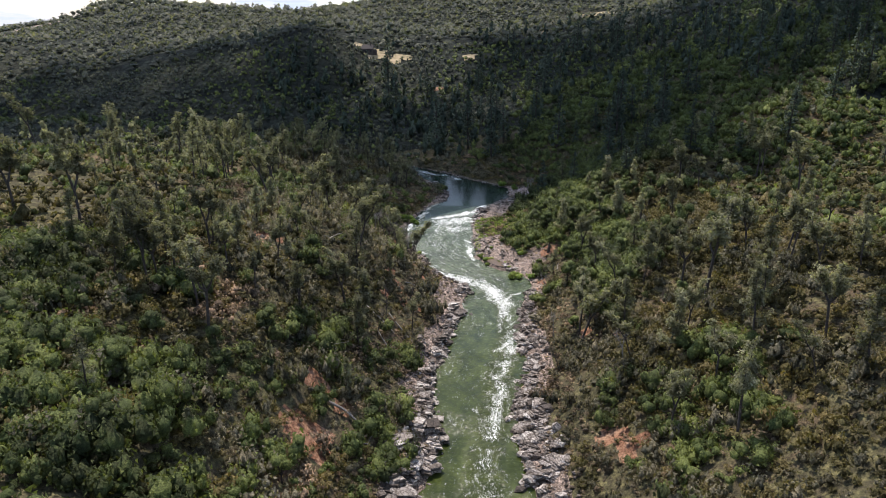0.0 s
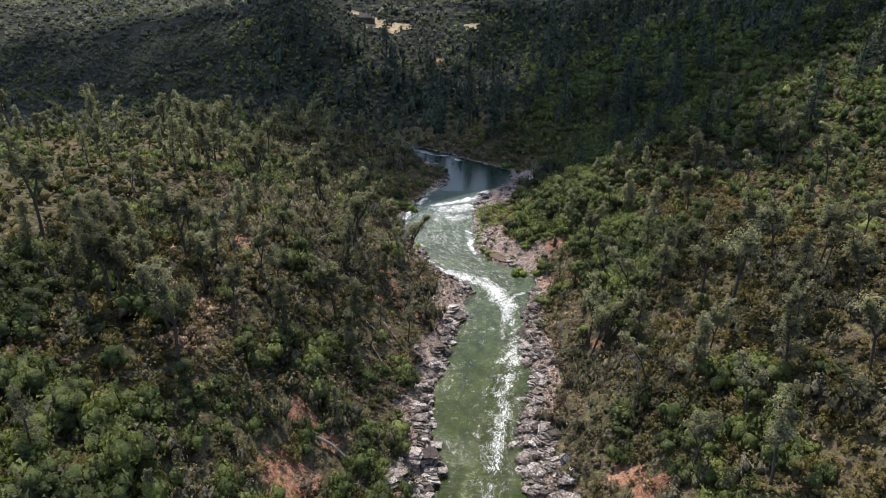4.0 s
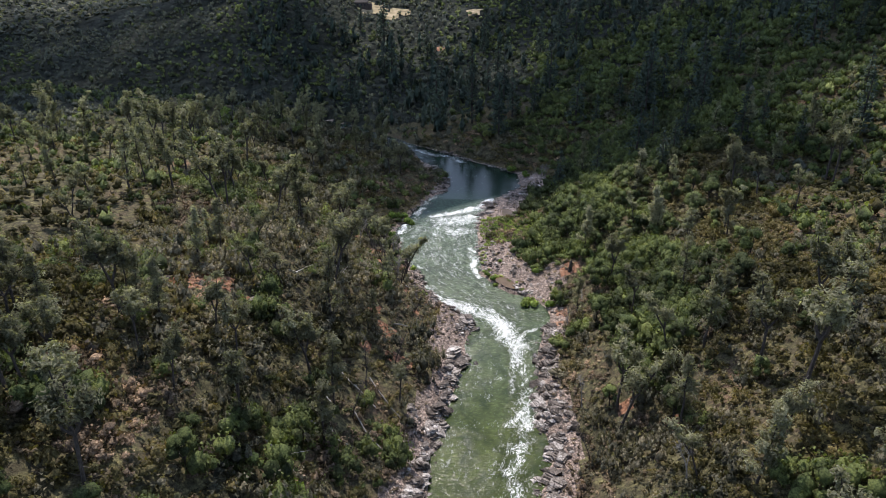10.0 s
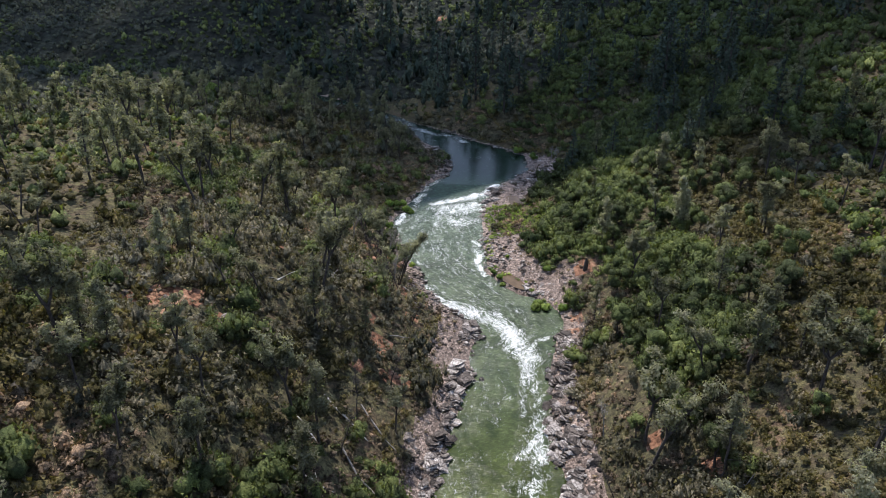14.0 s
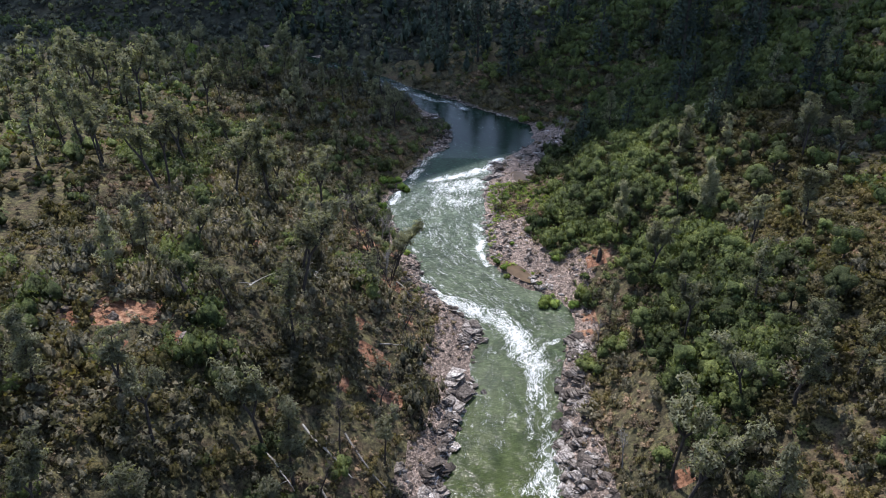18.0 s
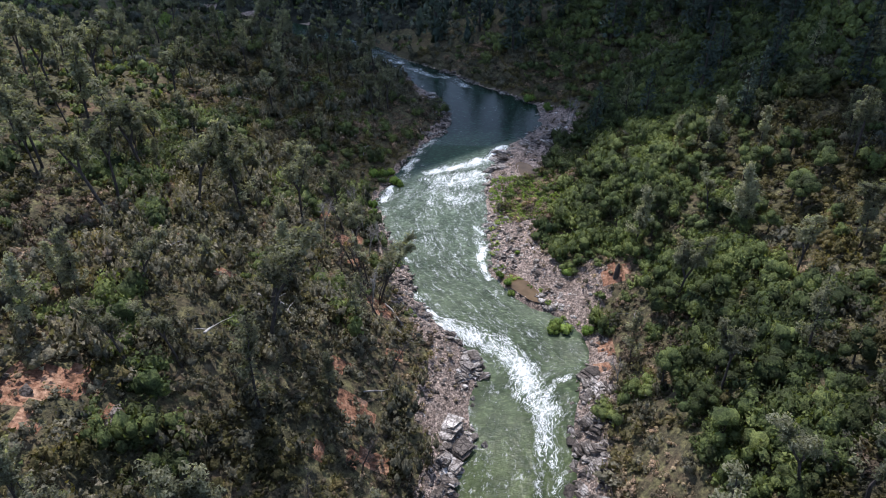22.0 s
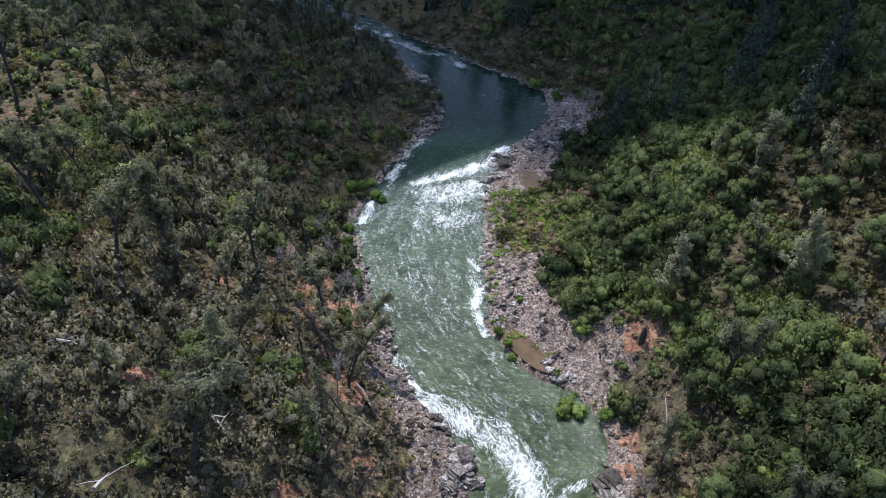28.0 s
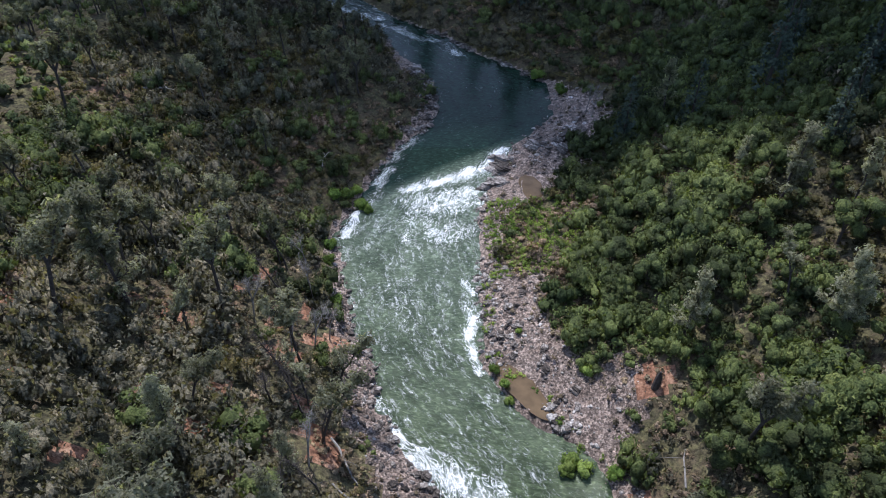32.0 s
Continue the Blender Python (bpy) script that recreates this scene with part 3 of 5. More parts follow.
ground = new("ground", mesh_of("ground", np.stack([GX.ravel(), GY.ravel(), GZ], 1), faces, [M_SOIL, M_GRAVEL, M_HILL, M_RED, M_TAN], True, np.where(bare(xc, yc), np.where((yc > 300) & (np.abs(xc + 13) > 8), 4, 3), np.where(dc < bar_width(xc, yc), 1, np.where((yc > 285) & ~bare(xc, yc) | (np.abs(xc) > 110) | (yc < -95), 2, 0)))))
tagged(ground, "red earth and dry grass valley sides with gravel bars", "ground", kind="structure")

# ---- river ----
def near_line(x, y, pts):
    return to_line(x, y, [p[0] for p in pts], [p[1] for p in pts])[0]


# white water: a line along it, its half width, how thick the foam lies
FOAM_LINES = [([(-3.5, 150), (0, 148.5), (4, 146), (6.5, 143), (8, 139), (9, 133), (9.5, 128), (9.5, 120), (7.5, 110), (6, 100), (4.5, 90), (3, 80), (3, 66), (4, 30), (2, -20), (0, -60)], 3.4, 0.29),
              ([(-3.5, 150), (0, 148.5), (4, 146), (6.5, 143), (8, 139), (9, 134)], 2.6, 0.55), ([(8.6, 137), (9.4, 131), (9.9, 125), (9.8, 119), (9.2, 113)], 1.7, 0.43), ([(8.6, 134), (7.8, 127), (7.6, 121)], 1.1, 0.4), ([(9.6, 119), (8.2, 111), (7, 102), (5.6, 94), (4.4, 86)], 1.6, 0.38),
              ([(6.4, 206.5), (3.5, 202), (-1, 199), (-5, 197.5), (-8.5, 196)], 1.7, 0.62), ([(-14.8, 190), (-15.8, 185)], 1.3, 0.62),
              ([(-8, 193), (-4, 192), (1, 195)], 4.0, 0.5), ([(-7, 187), (-3, 186), (0, 187)], 5.0, 0.37), ([(2.2, 170), (1.6, 166), (2.9, 161.5)], 0.9, 0.59), ([(0.8, 176), (2, 174)], 0.7, 0.57), ([(1.2, 172), (2.2, 169)], 0.9, 0.47),
              ([(-9.5, 160), (-6.5, 154), (-3, 150)], 1.0, 0.49), ([(-2, 244), (-5, 249), (-9, 252)], 2.2, 0.36), ([(-19, 259), (-13, 254), (-10, 251)], 2.0, 0.38), ([(-44, 277), (-34, 271), (-24, 264), (-20, 262)], 2.2, 0.4),
              ([(-8.4, 210), (-10.2, 205), (-12.4, 198), (-13.6, 192)], 1.9, 0.52), ([(-9, 206), (-9.6, 199), (-8.6, 195)], 1.1, 0.44), ([(13.5, 141), (11, 140), (9.5, 137)], 0.7, 0.49), ([(10.5, 126), (9, 123)], 0.7, 0.52), ([(8.6, 116), (6.5, 113)], 0.9, 0.49), ([(8, 106), (6, 103)], 1.0, 0.47)]
wy = np.concatenate([np.arange(-380, 40, 8.0), np.arange(40, 290, 0.35), np.arange(290, 356, 2.0)])
across = np.linspace(0, 1, 64)
WY = np.repeat(wy[:, None], len(across), 1)
wl_, wr_ = np.interp(wy, RIVER_Y, RIVER_L) - 1.6, np.interp(wy, RIVER_Y, RIVER_R) + 1.6
WX = wl_[:, None] + (wr_ - wl_)[:, None] * across[None, :]
x_, y_ = WX.ravel(), WY.ravel()
foam = np.zeros(x_.shape)
for pts, width, amount in FOAM_LINES:
    foam = np.maximum(foam, amount * np.exp(-(near_line(x_, y_, pts) / width) ** 2))
aslant_ = y_ - 0.7 * x_
broad = np.where(aslant_ > 200.5, np.interp(aslant_, [200.5, 203], [0.24, 0.05]), np.interp(y_, [-400, 60, 140, 160, 185, 205], [0.12, 0.12, 0.14, 0.2, 0.25, 0.26]))
broad = np.where(y_ > 236, np.interp(y_, [236, 262, 300], [0.05, 0.2, 0.1]), broad)
foam = np.maximum(foam * (0.9 + 0.25 * grain(x_, y_, 1.6, 35)), broad) + 0.05 * grain(x_, y_, 5, 31)
foam = foam - 0.16 * np.clip((-6.5 - x_) / 2, 0, 1) * np.clip((y_ - 189) / 4, 0, 1) * (y_ < 240)
rough = np.clip(foam * 2.2 - 0.12, 0.12, 1) * np.where(y_ > 236, np.interp(y_, [236, 255], [0.12, 1]), np.interp(aslant_, [201.5, 205], [1, 0.12]))
z_ = level(y_) + rough * (0.26 * grain(x_, y_, 2.4, 32) + 0.26 * grain(x_, y_, 1.0, 33) + 0.14 * grain(x_, y_, 0.55, 34))
na = len(across)
jj = (np.arange(len(wy) - 1)[:, None] * na + np.arange(na - 1)[None, :]).ravel()
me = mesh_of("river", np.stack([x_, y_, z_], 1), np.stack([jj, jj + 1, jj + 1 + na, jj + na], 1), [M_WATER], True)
me.attributes.new("foam", "FLOAT", "POINT").data.foreach_set("value", foam.astype(np.float32))
mid = (wl_ + wr_) / 2
run_ = np.concatenate([[0], np.cumsum(np.hypot(np.diff(mid), np.diff(wy)))])
flow = np.stack([(WX - mid[:, None]).ravel(), np.repeat(run_, na), 0 * x_], 1)
me.attributes.new("current", "FLOAT_VECTOR", "POINT").data.foreach_set("vector", flow.astype(np.float32).ravel())
tagged(new("river", me), "green river with white rapids between rocky banks", "river", kind="structure")


# ---- leafy clumps ----
def ico(sub=0):
    bm = bmesh.new()
    bmesh.ops.create_icosphere(bm, subdivisions=sub + 1, radius=1.0)
    v = np.array([x.co[:] for x in bm.verts])
    f = np.array([[w.index for w in x.verts] for x in bm.faces])
    bm.free()
    return v, f


ICO0, ICO1 = ico(0), ico(1)
OCTA = np.array([(1, 0, 0), (-1, 0, 0), (0, 1, 0), (0, -1, 0), (0, 0, 1), (0, 0, -1)], float), np.array([(0, 2, 4), (2, 1, 4), (1, 3, 4), (3, 0, 4), (2, 0, 5), (1, 2, 5), (3, 1, 5), (0, 3, 5)])


def leaf_cards(rng, centres, ways, size, jitter=0.38, wide=0.8):
    """Single leaf sprays: a bent triangle at each centre, turned about the way it looks."""
    n_ = len(centres)
    w = ways + jitter * rng.normal(size=(n_, 3))
    w /= np.linalg.norm(w, axis=1, keepdims=True)
    t = np.cross(w, rng.normal(size=(n_, 3)))
    t /= np.linalg.norm(t, axis=1, keepdims=True)
    s = np.cross(w, t)
    k = (size * rng.uniform(0.6, 1.4, n_))[:, None]
    v = np.stack([centres + t * k, centres - t * k * 0.5 + s * k * wide + w * k * 0.25, centres - t * k * 0.5 - s * k * wide], 1).reshape(-1, 3)
    return v, np.arange(3 * n_).reshape(-1, 3)


def unit(w):
    return w / (np.linalg.norm(w, axis=1, keepdims=True) + 1e-9)


def clump(rng, lumps, leaves, leaf, flat=0.75, spread_=0.55, core=0.85, inner=0.75, ball=None, soft=0.3):
    """A shrub of about one metre radius: uneven rounded lumps, each a leafy core with a ragged coat of leaf sprays. Gives places, faces and the ways they face."""
    vs, fs, ns, off = [], [], [], 0
    for i in range(lumps):
        a, q = rng.uniform(0, 2 * math.pi), spread_ * math.sqrt(rng.uniform()) if lumps > 1 else 0
        r = rng.uniform(0.32, 0.62) if lumps > 1 else 0.9
        c = np.array([q * math.cos(a), q * math.sin(a), r * 0.8 + rng.uniform(0, 0.3) * (1 - q * 0.5)])
        v, f = ball or ICO0
        w = v.copy()
        v = v * (1 + 0.22 * rng.uniform(-1, 1, (len(v), 1))) * r * core * np.array([1, 1, flat]) + c
        vs.append(v), fs.append(f + off), ns.append(w)
        off += len(v)
        k = leaves // lumps
        w = rng.normal(size=(k, 3))
        w[:, 2] = np.abs(w[:, 2]) * 1.1 - 0.3
        w = unit(w)
        v, f = leaf_cards(rng, c + w * r * rng.uniform(inner, 1.2, (k, 1)) * np.array([1, 1, flat]), w, leaf)
        vs.append(v), fs.append(f + off), ns.append(np.repeat(unit(w + soft * rng.normal(size=w.shape)), 3, 0))
        off += len(v)
    v, f, w = np.concatenate(vs), np.concatenate(fs), np.concatenate(ns)
    return v, f, unit(w + 0.45 * unit(v - np.array([0, 0, 0.2])) + np.array([0, 0, 0.12]))


def scatter(name, label, category, places, templates, mat, rng, leafy=True):
    """Many plants joined into one mesh. places: rows of x, y, z, radius, height. Each plant has a tone of its own."""
    if not len(places):
        return
    vs, fs, ns, ts, off = [], [], [], [], 0
    pick = rng.randint(0, len(templates), len(places))
    for t, (tv, tf, *tn) in enumerate(templates):
        pl = places[pick == t]
        if not len(pl):
            continue
        a = rng.uniform(0, 2 * math.pi, len(pl))
        c, s = np.cos(a)[:, None], np.sin(a)[:, None]
        x = (tv[None, :, 0] * c - tv[None, :, 1] * s) * pl[:, 3:4] + pl[:, 0:1]
        y = (tv[None, :, 0] * s + tv[None, :, 1] * c) * pl[:, 3:4] + pl[:, 1:2]
        z = tv[None, :, 2] * pl[:, 4:5] + pl[:, 2:3] - 0.15
        vs.append(np.stack([x, y, z], 2).reshape(-1, 3))
        fs.append((tf[None] + (np.arange(len(pl)) * len(tv))[:, None, None]).reshape(-1, 3) + off)
        if leafy:
            w = tn[0]
            ns.append(np.stack([w[None, :, 0] * c - w[None, :, 1] * s, w[None, :, 0] * s + w[None, :, 1] * c, np.repeat(w[None, :, 2], len(pl), 0)], 2).reshape(-1, 3))
            ts.append(np.repeat(np.clip(rng.normal(size=len(pl)) * 0.42, -1, 1), len(tv)))
        off += len(pl) * len(tv)
    me = mesh_of(name, np.concatenate(vs), np.concatenate(fs), [mat], True, None, np.concatenate(ns) if leafy else None)
    if leafy:
        me.attributes.new("tone", "FLOAT", "POINT").data.foreach_set("value", np.concatenate(ts).astype(np.float32))
    return tagged(new(name, me), label, category, kind="stuff")


def jittered(rng, x0, x1, y0, y1, step):
    xs, ys = np.meshgrid(np.arange(x0, x1, step), np.arange(y0, y1, step))
    return xs.ravel() + rng.uniform(-.5, .5, xs.size) * step * 1.1, ys.ravel() + rng.uniform(-.5, .5, xs.size) * step * 1.1


rng = np.random.RandomState(11)
T_NEAR = [clump(rng, 5, 85, 0.12, rng.uniform(0.75, 1.0), 0.85, 0.62, 0.6, None, 0.55) for _ in range(8)]
T_BIG = [clump(rng, 9, 243, 0.088, rng.uniform(0.8, 1.05), 0.9, 0.62, 0.6, None, 0.55) for _ in range(6)]
T_NEAR_LIGHT = [clump(rng, 4, 84, 0.115, rng.uniform(0.65, 0.95), 0.85, 0.6, 0.5, OCTA, 0.5) for _ in range(8)]
T_WISPY = [clump(rng, 6, 132, 0.115, rng.uniform(1.0, 1.5), 0.95, 0.5, 0.35, OCTA, 0.7) for _ in range(10)]
T_MID = [clump(rng, 2, 16, 0.2, 0.85, 0.6, 0.85, 0.7, OCTA) for _ in range(6)]
T_FAR = [(v, f, unit(w + np.array([0, 0, 0.5]))) for v, f, w in (clump(rng, 1, 7, 0.4, 0.8, 0.5, 0.85, 0.7, OCTA) for _ in range(5))]
x, y = jittered(rng, -72, 76, 48, 266, 1.6)
z, d = land(x, y)
keep = (d > bar_width(x, y) * rng.uniform(0.75, 1.15, len(x))) & (~bare(x, y) | (rng.uniform(size=len(x)) < 0.14)) & (np.abs(x - 2) < np.interp(y, [48, 80, 110, 130, 266], [66, 64, 57, 53, 66]))
keep &= rng.uniform(size=len(x)) < 1.0 + 0.25 * grain(x, y, 6, 42) - np.where((x < 0) & (d < 13) & (y > 134) & (y < 178), 0.4, 0) - np.where((x > 14) & (y > 125) & (y < 262) & (d > 9) & (d < 46), 0.1, 0)
x, y, z, d = x[keep], y[keep], z[keep], d[keep]
size = rng.uniform(0.7, 2.1, len(x)) * (1 + 0.35 * grain(x, y, 7, 43)) * np.where(d < 12, 0.75, 1.0)
tall = size * rng.uniform(0.7, 1.6, len(x))
near_left = (x < 0) & (y > 118) & (y < 190) & (d < 36)
lush = np.where((x < -8) & (y < 90), 1.25, np.where(near_left & (rng.uniform(size=len(x)) < 0.55), 1.4, 1.0))
rows = np.stack([x, y, z, np.minimum(size * lush, 2.2), np.minimum(tall * lush, 2.8)], 1)
# which shrub grows where: green oak on the shaded lower right and low on the left, chamise on the sunny tops
green = 0.5 * grain(x, y, 28, 44) + 0.3 * grain(x, y, 8, 45) + np.where((x > 12) & (y > 110), 0.4, 0) * (d < np.interp(y, [110, 140, 180, 195], [16, 24, 32, 90])) - np.where((x > 12) & (d > 28) & (y < 180), 0.35, 0) + np.where((x < 0) & (y < 88), 0.4, 0) - np.where((x > 18) & (y < 102), 0.05, 0) - np.where((x > 0) & (d < 11) & (y < 152), 0.7, 0) - np.where((x < 0) & (y > 200), 0.15, 0) - np.where((x > 30) & (d > 22) & (y > 90) & (y < 160), 0.4, 0)
dry = np.where(bare(x, y), 0.4, 0) + 0.55 * grain(x, y, 16, 46) + 0.35 * grain(x, y, 4, 47) + np.where(d < 14, 0.3, 0) + 0.1 * rng.normal(size=len(x))
tops = ((x < 0) & (y > 168) & (d > 22)) | ((x > 0) & (d > 27) & (y < 185))
dry = dry - np.where(tops, 0.35, 0) - np.where(near_left & (d > 8), 0.2, 0) - np.where((x > 18) & (y < 112), 0.25, 0)
kind = np.where(green + 0.25 * rng.normal(size=len(x)) > 0.3, 0, np.where(dry > 0.42, 3, np.where(grain(x, y, 13, 48) + 0.5 * rng.normal(size=len(x)) + np.where((x < 0) & (y > 115), 0.25, 0) + np.where((x < 0) & (y > 205), 0.5, 0) + np.where(near_left, 0.45, 0) - np.where(tops, 0.4, 0) > 0.15, 2, 1)))
oak_rows = rows[kind == 0] * np.array([1, 1, 1, 1.2, 1.3])
big_one = oak_rows[:, 3] > 1.5
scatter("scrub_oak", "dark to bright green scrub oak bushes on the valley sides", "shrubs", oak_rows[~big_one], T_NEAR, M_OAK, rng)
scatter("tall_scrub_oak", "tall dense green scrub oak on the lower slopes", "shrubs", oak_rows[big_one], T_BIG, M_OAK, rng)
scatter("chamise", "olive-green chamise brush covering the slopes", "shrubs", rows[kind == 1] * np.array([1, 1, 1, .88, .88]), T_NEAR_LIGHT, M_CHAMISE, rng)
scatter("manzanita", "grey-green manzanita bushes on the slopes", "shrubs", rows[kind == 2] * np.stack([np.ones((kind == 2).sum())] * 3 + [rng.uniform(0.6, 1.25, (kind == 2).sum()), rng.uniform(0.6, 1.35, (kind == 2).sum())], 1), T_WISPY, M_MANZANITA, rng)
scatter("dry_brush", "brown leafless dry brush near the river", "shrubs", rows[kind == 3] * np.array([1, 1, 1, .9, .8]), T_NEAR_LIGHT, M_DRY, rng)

# brush on the slopes beside and behind the start
x, y = jittered(rng, -100, 104, -92, 100, 2.2)
z, d = land(x, y)
keep = (d > 5.5) & ((y < 49) | (np.abs(x - 2) > 60)) & (rng.uniform(size=len(x)) < 0.85 + 0.2 * grain(x, y, 12, 52))
x, y, z = x[keep], y[keep], z[keep]
size = rng.uniform(1.0, 2.2, len(x))
rows = np.stack([x, y, z, size, size * rng.uniform(0.7, 1.2, len(x))], 1)
leafy_ = grain(x, y, 22, 53) + 0.3 * rng.normal(size=len(x)) > 0
scatter("start_oak_scrub", "green oak scrub on the slopes beside the lower river", "shrubs", rows[leafy_], T_MID, M_OAK, rng)
scatter("start_chamise", "olive chamise on the slopes beside the lower river", "shrubs", rows[~leafy_], T_MID, M_CHAMISE, rng)

# dead brush and dry grass along the foot of both slopes
x, y = jittered(rng, -40, 36, 58, 182, 1.05)
z, d = land(x, y)
w_ = bar_width(x, y)
keep = (d > w_ * 0.75) & (d < w_ + np.where(x < 0, 7.0, 5.5)) & (rng.uniform(size=len(x)) < np.where(bare(x, y), 0.25, 0.75))
x, y, z = x[keep], y[keep], z[keep]
size = rng.uniform(0.35, 0.85, len(x))
scatter("dead_brush", "brown dead brush and dry grass above the river rocks", "shrubs", np.stack([x, y, z, size, size * rng.uniform(0.5, 1.0, len(x))], 1), T_MID, foliage("dead brush stems", [(0.41, (0.13, 0.104, 0.078)), (0.5, (0.235, 0.185, 0.13)), (0.59, (0.38, 0.3, 0.19))], 0.85, 0.15), rng)

# a low close cover of chamise on the sunny upper slopes
x, y = [np.concatenate(q) for q in zip(jittered(rng, -112, -18, 96, 222, 1.75), jittered(rng, 18, 112, 80, 215, 1.5))]
z, d = land(x, y)
keep = (d > 14) & ~bare(x, y) & (np.abs(x) < 16 + 0.68 * y) & (rng.uniform(size=len(x)) < np.where((x < 0) & (y < 175), np.where((d < 36) & (y > 118), 0.08, 0.4), np.where(x < 0, 0.65, 0.95)) + 0.25 * grain(x, y, 9, 51))
x, y, z = x[keep], y[keep], z[keep]
size = rng.uniform(0.6, 1.25, len(x))
scatter("low_chamise", "low yellow-olive chamise closing the gaps on the sunny slopes", "shrubs", np.stack([x, y, z, size, size * rng.uniform(0.7, 1.1, len(x))], 1), T_MID, M_CHAMISE, rng)

# dry tufts in the gaps, on the bars and on the bare earth
T_TUFT = [clump(rng, 1, 16, 0.22, 0.8, 0.5, 0.5) for _ in range(4)]
x, y = jittered(rng, -62, 64, 60, 262, 1.5)
z, d = land(x, y)
keep = (d > 1.6) & (rng.uniform(size=len(x)) < np.where(d < bar_width(x, y), np.where(x < 0, 0.36, 0.3), 0.5))
for px, py, rx, ry, turn, pz in POOLS:
    keep &= np.hypot((x - px) / 2.2, (y - py) / 4.2) > 1.0
x, y, z = x[keep], y[keep], z[keep]
size = rng.uniform(0.3, 0.75, len(x))
M_STRAW = foliage("straw and dead stems", [(0.35, (0.1, 0.08, 0.055)), (0.5, (0.17, 0.135, 0.09)), (0.65, (0.27, 0.215, 0.135))], 0.85, 0.15)
scatter("dry_tufts", "straw-coloured dry grass and low dead stems between the bushes", "grass", np.stack([x, y, z + 0.1, size, size * rng.uniform(0.5, 1.0, len(x))], 1), T_TUFT, M_STRAW, rng)

# farther slopes, seen past the near ones
x, y = jittered(rng, -330, 330, -90, 430, 3.3)
z, d = land(x, y)
keep = (d > np.where(y < 60, 5.0, 0.9)) & (y > 49) & ((np.abs(x - 2) > np.interp(y, [48, 80, 110, 130, 266], [65, 63, 56, 52, 65])) | (y > 265) | (y < 49)) & (np.abs(x) < 32 + 0.65 * np.maximum(y, 62)) & ~bare(x, y) & (rng.uniform(size=len(x)) < 0.9)
x, y, z = x[keep], y[keep], z[keep]
size = rng.uniform(1.2, 2.4, len(x))
rows = np.stack([x, y, z, size, size * rng.uniform(0.9, 1.6, len(x))], 1)
g_ = grain(x, y, 40, 49) + 0.4 * rng.normal(size=len(x)) + np.where(x > 20, 0.4, -0.2)
scatter("hillside_oak", "dark green oak scrub on the farther hillsides", "shrubs", rows[g_ > 0], T_MID, M_OAK, rng)
# in the cloud's shade the chamise takes the cool haze-tinted colour instead
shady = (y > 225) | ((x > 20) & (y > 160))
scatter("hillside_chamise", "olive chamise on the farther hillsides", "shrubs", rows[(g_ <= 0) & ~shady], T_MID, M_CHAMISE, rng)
scatter("hillside_brush", "brush on the shaded hillsides, tinted grey-green for shade and haze", "shrubs", rows[(g_ <= 0) & shady], T_MID, M_WOODS_HAZE, rng)
x, y = [np.concatenate(q) for q in zip(jittered(rng, -560, 560, 428, 720, 5.8), jittered(rng, -900, 800, 720, 1150, 8.0))]
z, d = land(x, y)
keep = (d > 4) & (np.abs(x) < 40 + 0.7 * y) & ~bare(x, y) & (rng.uniform(size=len(x)) < 0.8 + 0.4 * grain(x, y, 50, 50))
x, y, z = x[keep], y[keep], z[keep]
size = rng.uniform(1.7, 3.6, len(x)) * np.where(y > 720, 1.5, 1)
scatter("far_woods", "scrub and woods on the distant hills, tinted bluish for haze", "woods", np.stack([x, y, z, size, size * rng.uniform(0.65, 1.05, len(x))], 1), T_FAR, M_WOODS_HAZE, rng)


# ---- clouds ----
# one cumulus bank stands between the sun and the bend of the valley; its shade lies over the far bank
m, n, l, b = material("cloud", 1.0)
l.new(ramp(n, l, noise_node(n, l, 0.01, 4.0, position(n)), [(0.3, (0.75, 0.76, 0.78)), (0.7, (0.9, 0.9, 0.9))]), b.inputs["Base Color"])
M_CLOUD = m
rng = np.random.RandomState(5)
CLOUD_HEIGHT = 1100.0
shift = SUN_WAY * ((CLOUD_HEIGHT - 10) / SUN_WAY.z)
vs, fs, off = [], [], 0
thin_v, thin_f, thin_off = [], [], 0
for cx, cy in zip(*jittered(rng, -290, 250, 140, 490, 20)):
    r = rng.uniform(16, 24)
    near_edge = np.interp(cx, [-290, -140, -75, -43, -29, -12, -4, 4, 10, 15, 22, 28, 36, 45, 55, 70, 90, 150, 210], [250, 224, 211, 190, 188, 192, 197, 203, 206, 208, 209, 187, 158, 151, 147, 145, 190, 205, 205])
    if cy < near_edge + r * 1.1 or cy > np.interp(cx, [-290, -236, -203, -170, -138, -110, -88, -70, -50, -13, 5, 22, 50, 80, 250], [425, 432, 440, 446, 448, 446, 440, 392, 376, 345, 350, 395, 460, 475, 480]) + 8 * rng.normal():
        continue
    if cy > 300 and rng.uniform() < 0.2:
        continue
    v, f = ICO1
    v = v * (1 + 0.15 * rng.uniform(-1, 1, (len(v), 1))) * r * np.array([1, 1, 0.4])
    v = v + np.array([cx + shift.x, cy + shift.y, CLOUD_HEIGHT + rng.uniform(0, 12)])
    if cy > 282 or (-85 < cx < -22 and cy < near_edge + 55):
        thin_v.append(v), thin_f.append(f + thin_off)
        thin_off += len(v)
    else:
        vs.append(v), fs.append(f + off)
        off += len(v)
cloud = new("cumulus_cloud", mesh_of("cumulus_cloud", np.concatenate(vs), np.concatenate(fs), [M_CLOUD], True))
tagged(cloud, "white cumulus cloud bank high above the hills", "cloud", kind="structure")
